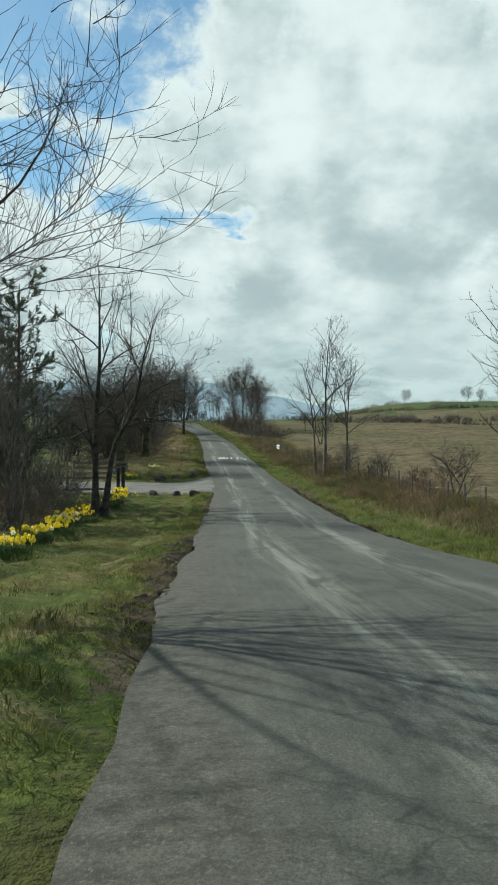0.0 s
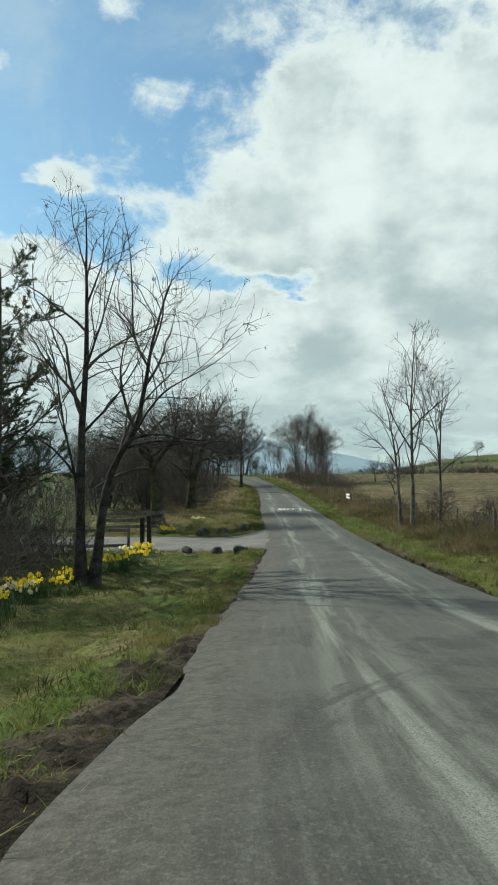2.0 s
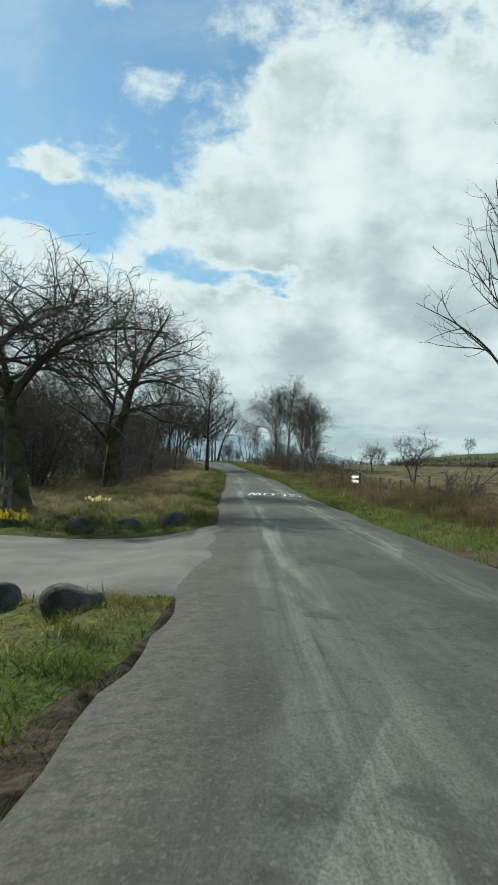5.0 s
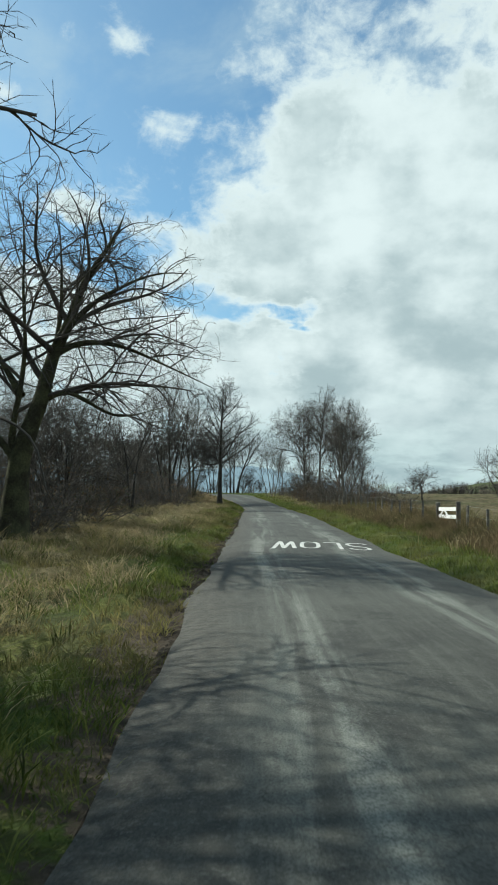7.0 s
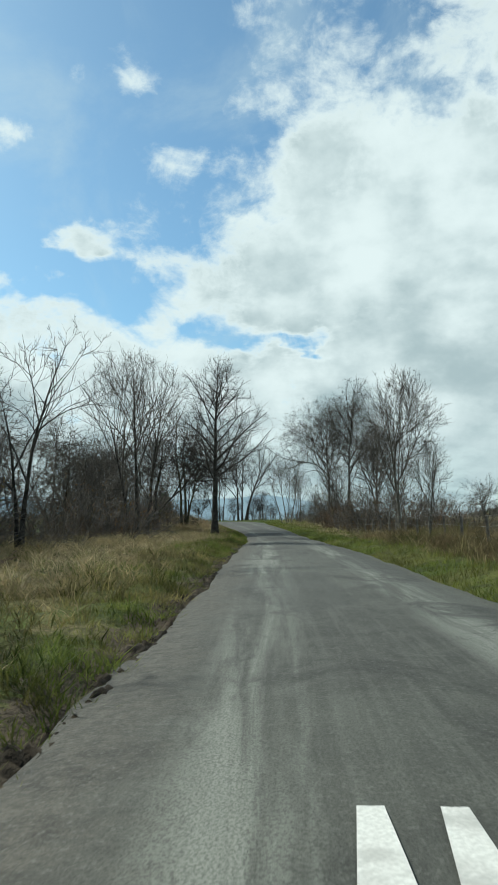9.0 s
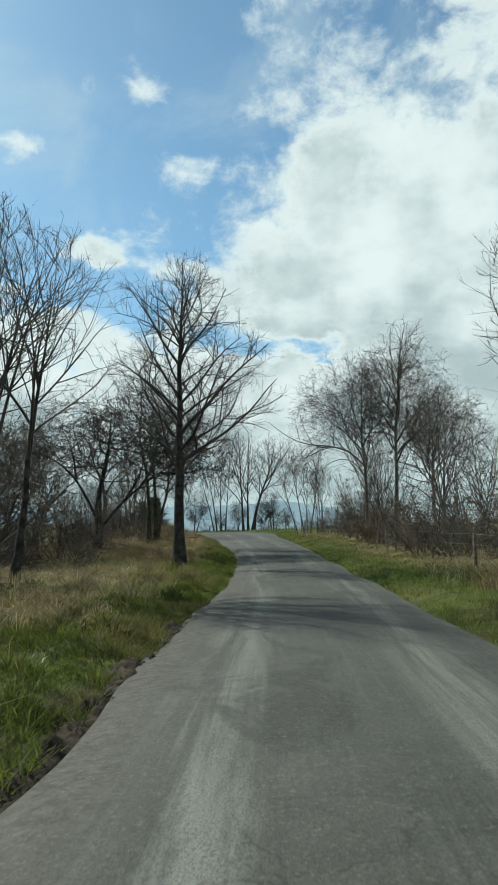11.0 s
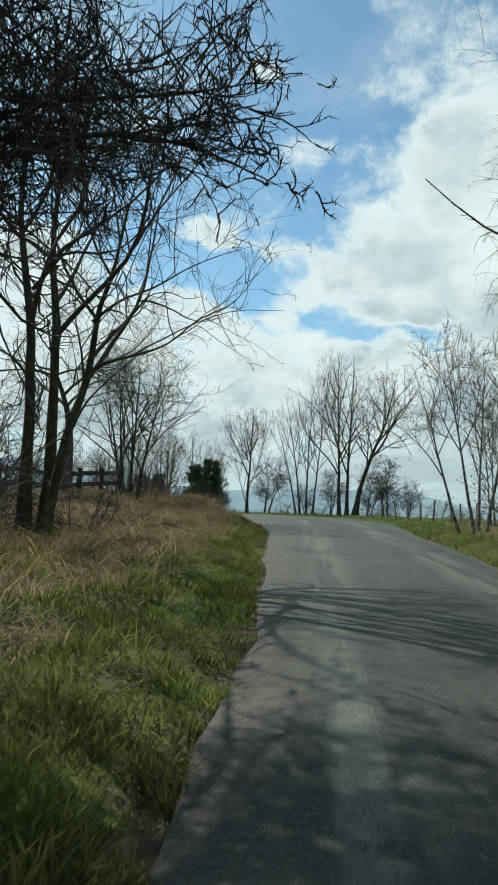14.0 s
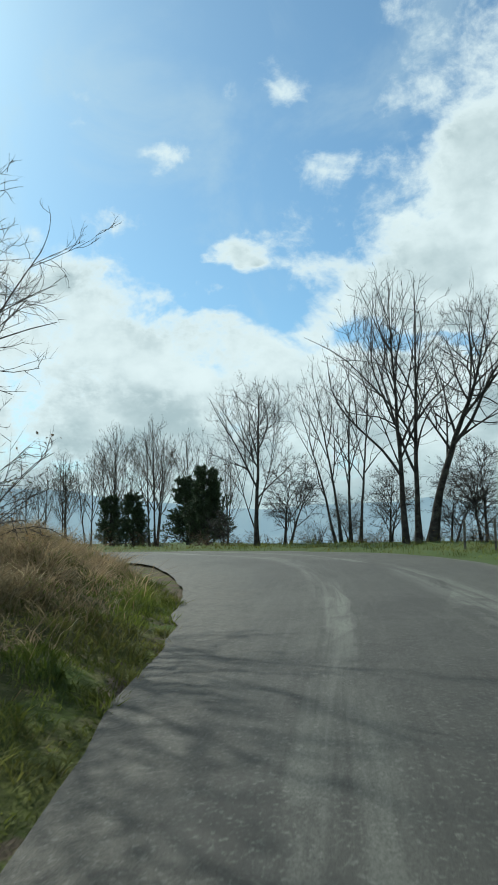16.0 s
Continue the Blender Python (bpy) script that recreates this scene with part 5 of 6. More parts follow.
# ---- undergrowth ----
def bush_meshes(seed, canes, wide, high, stem_mat_, leaf_mat_=None, leaves=0, droop=-1.1):
    """A tangle of arching canes with side shoots, and clinging leaves."""
    rs = np.random.RandomState(seed)
    a, q = rs.uniform(0, 6.28, canes), np.sqrt(rs.uniform(0, 1, canes)) * wide * 0.6
    start = np.stack([q * np.cos(a), q * np.sin(a), np.full(canes, -0.08)], 1)
    way = np.stack([np.cos(a) * 0.5, np.sin(a) * 0.5, np.ones(canes)], 1) + rs.normal(0, 0.3, (canes, 3))
    p, r = stems(rs, start, way, high * rs.uniform(0.7, 1.5, canes), np.full(canes, 0.012), 6, 0.16, droop, 0.5)
    p2, r2 = stems(rs, *offshoots(rs, p, r, 5, 0.15, 1.0, 45, 0.45, 0.7, min_r=0.008), 3, 0.18, -0.3, 0.6)
    p3, r3 = stems(rs, *offshoots(rs, p2, r2, 4, 0.2, 0.95, 48, 0.6, 0.8, min_r=0.006), 2, 0.18, 0.0, 0.7)
    v, f = merge([tubes((p, r), 4), spikes((p2, r2)), spikes((p3, r3))])
    v[:, 2] = np.maximum(v[:, 2], -0.1)
    made = [("cane_tangle", mesh_arrays("cane_tangle", v, f.ravel(), np.full(len(f), f.shape[1]), [stem_mat_], True))]
    if leaves:
        b, n, _ = p3.shape
        i, k = rs.randint(0, b, leaves), rs.randint(0, n, leaves)
        lv, lq = leaf_quads(rs, p3[i, k], rs.normal(0, 1, (leaves, 3)), 0.055, 0.018)
        made.append(("leaves", mesh_arrays("leaves", lv, lq.ravel(), np.full(len(lq), 4), [leaf_mat_])))
    return made


bramble_stem = material("bramble_cane", two((0.075, 0.045, 0.032), (0.14, 0.095, 0.06), 3.0), 0.8, specular=0.2)
dead_leaf = material("dead_leaf", blades((0.14, 0.075, 0.03), (0.24, 0.15, 0.07), (0.07, 0.075, 0.025)), 0.85, specular=0.15)
BUSHES = [bush_meshes(101, 24, 1.1, 1.3, bramble_stem, dead_leaf, 600), bush_meshes(102, 22, 0.9, 1.7, twig_dark, dead_leaf, 350), bush_meshes(103, 22, 1.2, 1.0, bramble_stem, gorse_mat, 600),
          bush_meshes(104, 30, 1.0, 1.5, twig_brown, dead_leaf, 260, 0.3), bush_meshes(105, 26, 0.9, 2.0, twig_grey, dead_leaf, 120, 0.5)]


def bush(x, y, kind, size, turn, label, group):
    top = thing("bramble_bush", (x, y, gz(x, y) - 0.02), label, "bush", group, turn)
    top.scale = (size, size, size * (0.85 + 0.3 * ((x * 7.3 + y * 3.1) % 1.0)))
    for n, me in BUSHES[kind]:
        part_mesh(n, me, top)


def along_edge(y, out, side):
    """The place that lies out metres outside the road's edge at about that y."""
    edge = EDGE_L if side < 0 else EDGE_R
    i = int(np.abs(edge[:, 1] - y).argmin())
    across = (EDGE_R[i] - EDGE_L[i]) / np.hypot(*(EDGE_R[i] - EDGE_L[i]))
    return edge[i] + across * side * out


rr = random.Random(77)
for k in range(34):
    x, y = along_edge(60 + 48 * k / 33, rr.uniform(4.8, 8.8), -1)
    bush(x, y, rr.choice((0, 3, 1, 3, 2, 4)), rr.uniform(0.8, 1.45), rr.uniform(0, 360), "brown bramble tangle under the roadside thorns", "brambles in the thicket")
for k in range(26):
    x, y = along_edge(17 + 20.5 * k / 25, rr.uniform(5.8, 9.5), -1)
    bush(x, y, rr.choice((0, 1, 2, 4)), rr.uniform(0.6, 1.2), rr.uniform(0, 360), "brown brambles behind the daffodil bank", "brambles by the daffodils")
for k in range(32):
    x, y = along_edge(97 + 38 * k / 31, rr.uniform(3.4, 7.0), 1)
    bush(x, y, rr.choice((0, 3, 3, 4)), rr.uniform(0.7, 1.35), rr.uniform(0, 360), "reddish brown brambles under the birches", "brambles under the birches")
for x, y in [(-14.4, 112.4), (-15.9, 116.6), (-16.6, 119.4), (-17.6, 124.0), (-19.4, 133.0), (-18.2, 137.4), (-19.6, 138.6), (-18.8, 139.6), (-17.4, 138.2)]:
    bush(x, y, rr.choice((1, 1, 4)), rr.uniform(0.7, 1.1), rr.uniform(0, 360), "dry bramble tangle on the bank", "brambles on the bank")
for x, y, size in [(-13.6, 119.4, 0.9), (-14.4, 121.2, 1.1), (-12.9, 122.4, 0.8), (-15.3, 119.0, 1.0), (-15.8, 122.0, 1.2)]:
    bush(x, y, rr.choice((1, 4)), size, rr.uniform(0, 360), "dark scrub round the foot of the ash", "scrub under the bank ash")
for x, y, size in [(-9.5, 158.0, 0.9), (-11.0, 159.5, 0.8), (-15.0, 160.8, 0.7), (-17.5, 162.0, 0.8), (-23.2, 164.0, 0.9), (-27.5, 166.5, 0.9), (-33.0, 168.0, 1.0), (-36.0, 169.0, 0.9), (-21.8, 163.0, 0.6), (-7.0, 152.5, 0.7), (-5.5, 146.0, 0.7), (-40.0, 170.0, 1.2)]:
    bush(x, y, rr.choice((1, 2)), size, rr.uniform(0, 360), "low dark scrub beyond the bend", "scrub beyond the bend")
for k in range(9):
    x, y = along_edge(32 + 24 * k / 8, rr.uniform(3.2, 6.0), 1)
    bush(x, y, rr.choice((0, 1)), rr.uniform(0.5, 0.9), rr.uniform(0, 360), "brown scrub along the field fence", "scrub by the field fence")


# ---- grass ----
def blade_mesh(name, rs, x, y, h, width, lean, mat, label, category):
    """Bent tapering blades, three triangles each, as one object."""
    n = len(x)
    z = ground_z(x, y) - 0.02
    a = rs.uniform(0, 6.28, n)
    tilt = lean * rs.uniform(0.2, 1.0, n) * h
    b = rs.uniform(0, 6.28, n)
    base = np.stack([x, y, z], 1)
    side = np.stack([np.cos(a), np.sin(a), 0 * a], 1) * (width * rs.uniform(0.6, 1.3, n))[:, None] / 2
    go = np.stack([np.cos(b) * tilt, np.sin(b) * tilt, 0 * b], 1)
    up = np.stack([0 * h, 0 * h, h], 1)
    mid = base + go * 0.3 + up * 0.5
    v = np.stack([base, mid + side, base + go + up * (1 - 0.25 * lean * rs.uniform(0, 1, n))[:, None], mid - side], 1).reshape(-1, 3)
    me = mesh_arrays(name, v, np.arange(n * 4), np.full(n, 4), [mat])
    tagged(new(name, me), label, category, kind="stuff")


def scatter(rs, n, side, y0, y1, o0, o1, clump=0.0, tuft=0.0, near=1.0):
    """Places beside the road: n of them between those ys and distances outside its edge. clump: thins out by patches; tuft: gathers into tufts of that radius."""
    edge = EDGE_L if side < 0 else EDGE_R
    lo, hi = np.abs(edge[:, 1] - y0).argmin(), np.abs(edge[:, 1] - y1).argmin()
    m = n if not tuft else max(1, n // 14)
    at = rs.uniform(lo, hi, m)
    i = at.astype(int)
    across = EDGE_R[i] - EDGE_L[i]
    across /= np.hypot(*across.T)[:, None]
    out = o0 + (o1 - o0) * rs.uniform(0, 1, m) ** near
    p = edge[i] + (edge[i + 1] - edge[i]) * (at - i)[:, None] + across * side * out[:, None]
    if clump:
        keep = lumps(p[:, 0], p[:, 1], 2.6, 31) + rs.normal(0, 0.35, m) > clump - 0.6
        p = p[keep]
    if tuft:
        p = np.repeat(p, 14, axis=0)
        p = p + rs.normal(0, tuft, p.shape)
    off, _ = beside(p[:, 0], p[:, 1])
    ok = (off > min(-0.06, o0)) & ((drive_offset(p[:, 0], p[:, 1]) > 0.05) | (side > 0))
    return p[ok, 0], p[ok, 1]


def grow_grass():
    rs = np.random.RandomState(9)

    def tall(x, y, lo, hi):
        """Blade heights that rise and fall in small tussocks."""
        bump = np.clip(0.5 + 0.75 * lumps(x, y, 0.8, 41) + 0.35 * lumps(x, y, 2.6, 42), 0.10, 1.5)
        return (lo + (hi - lo) * bump) * rs.uniform(0.6, 1.2, len(x))

    x, y = scatter(rs, 100000, -1, 4, 41, 0.05, 6.5, near=1.25)
    blade_mesh("verge_grass", rs, x, y, tall(x, y, 0.02, 0.11), 0.009, 1.1, grass_mat, "short green grass on the verge", "grass")
    for y0, y1, n in ((5, 38, 9000), (49, 102, 13000), (106, 160, 15000)):
        x, y = scatter(rs, n, -1, y0, y1, -0.10, 0.75, tuft=0.10)
        blade_mesh("edge_grass", rs, x, y, tall(x, y, 0.06, 0.17), 0.010, 1.4, grass_mat, "grass tufts hanging over the lane edge", "grass")
    x, y = scatter(rs, 26000, -1, 4, 41, 0.4, 7.0, clump=0.75, tuft=0.10)
    blade_mesh("dry_grass", rs, x, y, tall(x, y, 0.04, 0.15), 0.009, 1.4, straw_mat, "dry straw-coloured grass among the green", "grass")
    x, y = scatter(rs, 80000, -1, 48, 112, 0.1, 4.5, near=1.2)
    blade_mesh("verge_grass", rs, x, y, tall(x, y, 0.04, 0.22), 0.010, 1.1, grass_mat, "rough green grass on the verge", "grass")
    x, y = scatter(rs, 90000, -1, 50, 112, 0.9, 9.0, clump=0.55, tuft=0.13)
    blade_mesh("dry_grass", rs, x, y, tall(x, y, 0.12, 0.42), 0.011, 1.7, straw_mat, "long dry bleached grass on the verge", "grass")
    x, y = scatter(rs, 60000, -1, 64, 103, 2.2, 8.5, clump=0.15, tuft=0.16)
    blade_mesh("dry_grass", rs, x, y, tall(x, y, 0.12, 0.36), 0.012, 1.9, bleached_mat, "pale flattened straw on the verge", "grass")
    x, y = scatter(rs, 12000, -1, 4, 41, 0.6, 6.0, clump=0.85, tuft=0.09)
    blade_mesh("moss_tufts", rs, x, y, tall(x, y, 0.05, 0.16), 0.013, 0.9, tussock_mat, "dark green tussocks in the verge", "grass")
    x, y = scatter(rs, 44000, -1, 84, 113, 0.05, 2.3, near=1.1)
    blade_mesh("verge_grass", rs, x, y, tall(x, y, 0.05, 0.17), 0.012, 1.1, lush_mat, "fresh green grass beside the lane", "grass")
    x, y = scatter(rs, 26000, -1, 49, 112, 0.4, 5.0, clump=0.8, tuft=0.11)
    blade_mesh("moss_tufts", rs, x, y, tall(x, y, 0.08, 0.26), 0.014, 0.9, tussock_mat, "dark green tussocks in the verge", "grass")
    x, y = scatter(rs, 20000, -1, 51, 112, 1.6, 8.0, clump=0.7, tuft=0.22)
    blade_mesh("dead_bracken", rs, x, y, tall(x, y, 0.15, 0.42), 0.011, 1.8, bracken_mat, "brown dead bracken on the verge", "bracken")
    x, y = scatter(rs, 110000, -1, 110, 148, 0.05, 5.0, near=1.1)
    blade_mesh("verge_grass", rs, x, y, tall(x, y, 0.05, 0.17), 0.014, 1.1, lush_mat, "green grass at the foot of the bank", "grass")
    x, y = scatter(rs, 60000, -1, 108, 156, 2.0, 12.0, clump=0.45, tuft=0.14)
    blade_mesh("dry_grass", rs, x, y, tall(x, y, 0.12, 0.40), 0.012, 1.8, straw_mat, "long dry grass on the bank", "grass")
    x, y = scatter(rs, 110000, -1, 109, 152, 1.3, 9.0, clump=0.45, tuft=0.22)
    blade_mesh("dead_bracken", rs, x, y, tall(x, y, 0.12, 0.50), 0.011, 2.0, bracken_mat, "flattened brown dead bracken on the bank", "bracken")
    x, y = scatter(rs, 46000, -1, 108, 140, 1.6, 6.5, clump=0.45, tuft=0.2)
    blade_mesh("dry_grass", rs, x, y, tall(x, y, 0.10, 0.34), 0.013, 2.1, bleached_mat, "pale matted straw on the bank", "grass")
    x, y = scatter(rs, 60000, -1, 122, 153, 0.9, 7.5, clump=0.1, tuft=0.2)
    blade_mesh("dead_bracken", rs, x, y, tall(x, y, 0.10, 0.42), 0.012, 1.9, bracken_mat, "matted reddish brown bracken on the bank at the bend", "bracken")
    x, y = scatter(rs, 80000, 1, 8, 150, 0.05, 2.9, near=1.3)
    blade_mesh("verge_grass", rs, x, y, tall(x, y, 0.05, 0.2), 0.012, 1.0, lush_mat, "bright green grass strip beside the lane", "grass")
    x, y = scatter(rs, 90000, 1, 12, 97, 2.0, 5.8, clump=0.5, tuft=0.2)
    blade_mesh("rushes", rs, x, y, tall(x, y, 0.15, 0.6), 0.013, 1.3, rush_mat, "brown rushes along the field fence", "rushes")
    x, y = scatter(rs, 26000, 1, 12, 60, 2.6, 5.4, clump=0.6, tuft=0.2)
    blade_mesh("rushes", rs, x, y, tall(x, y, 0.2, 0.58), 0.011, 1.2, rush_mat, "tall brown rushes in front of the field fence", "rushes")
    x, y = scatter(rs, 90000, 1, 34, 98, 1.7, 3.9, clump=0.3, tuft=0.2)
    blade_mesh("rushes", rs, x, y, tall(x, y, 0.14, 0.48), 0.012, 1.3, rush_mat, "dense brown rushes between the grass strip and the fence", "rushes")
    x, y = scatter(rs, 30000, 1, 12, 140, 1.2, 8.0, clump=0.6, tuft=0.2)
    blade_mesh("dry_grass", rs, x, y, tall(x, y, 0.15, 0.6), 0.012, 1.3, straw_mat, "pale dry grass among the rushes", "grass")
    x, y = scatter(rs, 20000, 1, 140, 175, 0.0, 5.0)
    blade_mesh("verge_grass", rs, x, y, tall(x, y, 0.06, 0.25), 0.016, 0.9, lush_mat, "green grass beyond the bend", "grass")


grow_grass()


# ---- churned soil along the lane's edge ----
def mud_edge(side, y0, y1, wide, high, seed):
    """A strip of rutted, churned mud between the lane and the turf."""
    edge, other = (EDGE_L, EDGE_R) if side < 0 else (EDGE_R, EDGE_L)
    lo, hi = np.abs(edge[:, 1] - y0).argmin(), np.abs(edge[:, 1] - y1).argmin()
    at = np.arange(lo, hi, 0.12)
    i = at.astype(int)
    out_way = edge[i] - other[i]
    out_way /= np.hypot(*out_way.T)[:, None]
    line = edge[i] + (edge[i + 1] - edge[i]) * (at - i)[:, None]
    cols = 13
    f = np.linspace(0, 1, cols)
    w = wide * (0.75 + 0.45 * lumps(line[:, 0], line[:, 1], 3.0, seed))[:, None]
    ends = ease(np.minimum(at - lo, hi - at) * 1.0, 0.0, 0.16 * (hi - lo))[:, None]
    reach = -0.07 + f[None] * np.maximum(w * ends, 0.10)
    x = line[:, :1] + out_way[:, :1] * reach
    y = line[:, 1:] + out_way[:, 1:] * reach
    rough = 0.5 * lumps(x, y, 0.5, seed + 1) + 0.5 * lumps(x, y, 0.2, seed + 2) + 0.35 * lumps(x, y, 0.1, seed + 3)
    swell = np.sin(np.pi * f)[None] ** 0.7 * ends
    ground = np.maximum(ground_z(x.ravel(), y.ravel()).reshape(x.shape), road_z(y) - 0.02)
    z = ground - 0.035 + swell * (0.03 + high * np.maximum(rough, -0.5))
    v = np.stack([x, y, z], 2).reshape(-1, 3)
    n = len(at)
    k = (np.arange(n - 1)[:, None] * cols + np.arange(cols - 1)[None]).ravel()
    q = np.stack([k, k + 1, k + cols + 1, k + cols], 1)
    me = mesh_arrays("verge_mud", v, q.ravel(), np.full(len(q), 4), [mud_mat], True)
    tagged(new("verge_mud", me), "dark churned mud along the lane edge", "mud", kind="structure")


mud_edge(-1, 6, 21, 0.75, 0.06, 21)
mud_edge(-1, 20, 38, 0.28, 0.025, 23)
mud_edge(-1, 49, 100, 0.5, 0.055, 31)
mud_edge(1, 18, 44, 0.55, 0.07, 51)


# ---- boulders ----
def boulder(x, y, size, seed):
    rs = np.random.RandomState(seed)
    bm = bmesh.new()
    bmesh.ops.create_icosphere(bm, subdivisions=3, radius=0.5)
    cuts = [(Vector(rs.normal(0, 1, 3)).normalized(), rs.uniform(0.30, 0.44)) for _ in range(9)]
    for v in bm.verts:
        for nrm, d in cuts:
            over = v.co.dot(nrm) - d
            if over > 0:
                v.co -= nrm * over * 0.85
        v.co *= 1 + 0.06 * noise.noise(v.co * 4 + Vector((seed, 0, 0)))
        v.co = Vector((v.co.x * size[0], v.co.y * size[1], v.co.z * size[2] * 1.25))
    me = bpy.data.meshes.new("boulder")
    bm.to_mesh(me)
    bm.free()
    me.materials.append(rock_mat)
    me.polygons.foreach_set("use_smooth", [True] * len(me.polygons))
    ob = new("boulder", me)
    ob.matrix_basis = pose(x, y, gz(x, y) + size[2] * 0.32, 0, 0, 40 * seed)
    tagged(ob, "dark weathered boulder on the grass beside the drive", "boulder", "boulders at the drive")


for k, (x, y, size) in enumerate([(-1.95, 37.4, (0.64, 0.5, 0.36)), (-2.85, 38.1, (0.52, 0.45, 0.29)), (-4.2, 39.6, (0.66, 0.45, 0.27)), (-4.85, 47.9, (0.75, 0.6, 0.45)), (-4.0, 49.3, (0.62, 0.5, 0.36)), (-2.9, 49.4, (0.72, 0.6, 0.46))]):
    boulder(x, y, size, k + 1)


# ---- fences and gates ----
def post_mesh(bm, m, size, seed):
    """A weathered square post with a slightly slanted top."""
    r = random.Random(seed)
    made = bmesh.ops.create_cube(bm, size=1.0, matrix=m @ Matrix.Diagonal((*size, 1)))
    for v in made["verts"]:
        v.co += Vector((r.uniform(-0.008, 0.008), r.uniform(-0.008, 0.008), r.uniform(-0.02, 0.02)))
    edges = {e for v in made["verts"] for e in v.link_edges}
    bmesh.ops.bevel(bm, geom=list(edges), offset=0.008, segments=1, affect="EDGES", profile=0.5)


def bar(name, a, b, size, mat, parent, label=""):
    """A bevelled bar from a to b."""
    a, b = Vector(a), Vector(b)
    bm = bmesh.new()
    turn = (b - a).to_track_quat("X", "Z").to_matrix().to_4x4()
    box(bm, ((b - a).length, size[0], size[1]), Matrix.Translation((a + b) / 2) @ turn, min(size) * 0.15)
    return part(name, bm, mat, parent, label)


def field_fence():
    fence = new("field_fence")
    tagged(fence, "weathered post and wire fence along the rough field", "fence")
    r = random.Random(5)
    shapes = []
    for k in range(5):
        bm = bmesh.new()
        post_mesh(bm, pose(0, 0, 0.31), (0.066, 0.066, 1.14), k)
        me = bpy.data.meshes.new("post")
        bm.to_mesh(me)
        bm.free()
        me.materials.append(timber_mat)
        shapes.append(me)
    i, spots = 0, []
    arc = np.concatenate([[0], np.cumsum(np.hypot(*np.diff(EDGE_R, axis=0).T))])
    lo, hi = arc[np.abs(EDGE_R[:, 1] - 24).argmin()], arc[np.abs(EDGE_R[:, 0] + 34).argmin()]
    s = lo
    while s < hi:
        k = int(np.searchsorted(arc, s))
        across = (EDGE_R[k] - EDGE_L[k]) / np.hypot(*(EDGE_R[k] - EDGE_L[k]))
        q = EDGE_R[k] + across * (3.1 - 0.5 * float(ease(EDGE_R[k, 1], 128, 138)) + 1.7 * (1 - float(ease(EDGE_R[k, 1], 48, 64))))
        if not 69.4 < q[1] < 72.8 and not (q[1] > 140 and q[0] < -11.4):
            spots.append((q[0], q[1], gz(q[0], q[1])))
        s += r.uniform(1.7, 2.3)
    for x, y, z in spots:
        ob = part_mesh("post", r.choice(shapes), fence)
        ob.matrix_basis = pose(x, y, z, r.uniform(-4, 4), r.uniform(-4, 4), r.uniform(0, 90))
    for h in (0.3, 0.6, 0.87):
        for group in ([p for p in spots if p[1] < 71], [p for p in spots if p[1] > 71]):
            line = np.array([[(p[0], p[1], p[2] + h) for p in group]])
            v, f = tubes((line, np.full(line.shape[:2], 0.0022)), 3)
            part_mesh("wire", mesh_arrays("wire", v, f.ravel(), np.full(len(f), f.shape[1]), [wire_mat]), fence)


def field_gate():
    x0, y0 = along_edge(70.1, 3.1, 1)
    x1, y1 = along_edge(72.5, 3.1, 1)
    z = gz((x0 + x1) / 2, (y0 + y1) / 2)
    gate = new("field_gate")
    tagged(gate, "white painted timber gate between weathered posts in the field fence", "gate")
    for x, y in ((x0, y0), (x1, y1)):
        bm = bmesh.new()
        post_mesh(bm, pose(x, y, z + 0.32), (0.12, 0.12, 1.2), int(y * 10))
        part("gate_post", bm, timber_mat, gate, "weathered timber gate post")
    a, b = Vector((x0, y0, z)), Vector((x1, y1, z))
    a, b = a.lerp(b, 0.05), a.lerp(b, 0.95)
    up = lambda p, h: p + Vector((0, 0, h))
    for h in (0.46, 0.70):
        bar("board", up(a, h), up(b, h), (0.03, 0.12), white_mat, gate)
    bar("brace", up(a.lerp(b, 0.5), 0.49), up(a.lerp(b, 0.70), 0.68), (0.03, 0.06), white_mat, gate)
    bar("brace", up(a.lerp(b, 0.92), 0.49), up(a.lerp(b, 0.74), 0.68), (0.03, 0.06), white_mat, gate)


def rail_fence(points, label, rails=3, high=1.15, spacing=1.8, board=(0.035, 0.12), mat=timber_mat, thick=0.11):
    fence = new("rail_fence")
    tagged(fence, label, "fence")
    line = np.array(points, float)
    _, q = resample(line, spacing)
    spots = [(x, y, gz(x, y)) for x, y in q]
    for k, (x, y, z) in enumerate(spots):
        bm = bmesh.new()
        post_mesh(bm, pose(x, y, z + high / 2 - 0.05, 0, 0, 20), (thick, thick, high + 0.25), k)
        part("post", bm, mat, fence)
    for (x, y, z), (x2, y2, z2) in zip(spots, spots[1:]):
        for j in range(rails):
            h = high * (0.92 - j * 0.62 / max(1, rails - 1))
            bar("rail", (x, y - 0.06, z + h), (x2, y2 - 0.06, z2 + h), board, mat, fence)


field_fence()
field_gate()
rail_fence([(-15.0, 113.0), (-16.8, 121.0), (-18.2, 129.0), (-18.6, 136.5)], "dark timber post and rail fence along the bank", 3, 1.2, 1.8, (0.05, 0.15), dark_timber, 0.15)
rail_fence([(-7.2, 49.8), (-8.6, 49.3), (-10.4, 48.9)], "brown timber board fence beside the oak", 3, 1.1, 1.7, (0.03, 0.16))
rail_fence([(-6.6, 40.0), (-8.6, 39.3), (-12.5, 38.4)], "old timber rail fence beside the drive", 2, 0.95, 1.9)


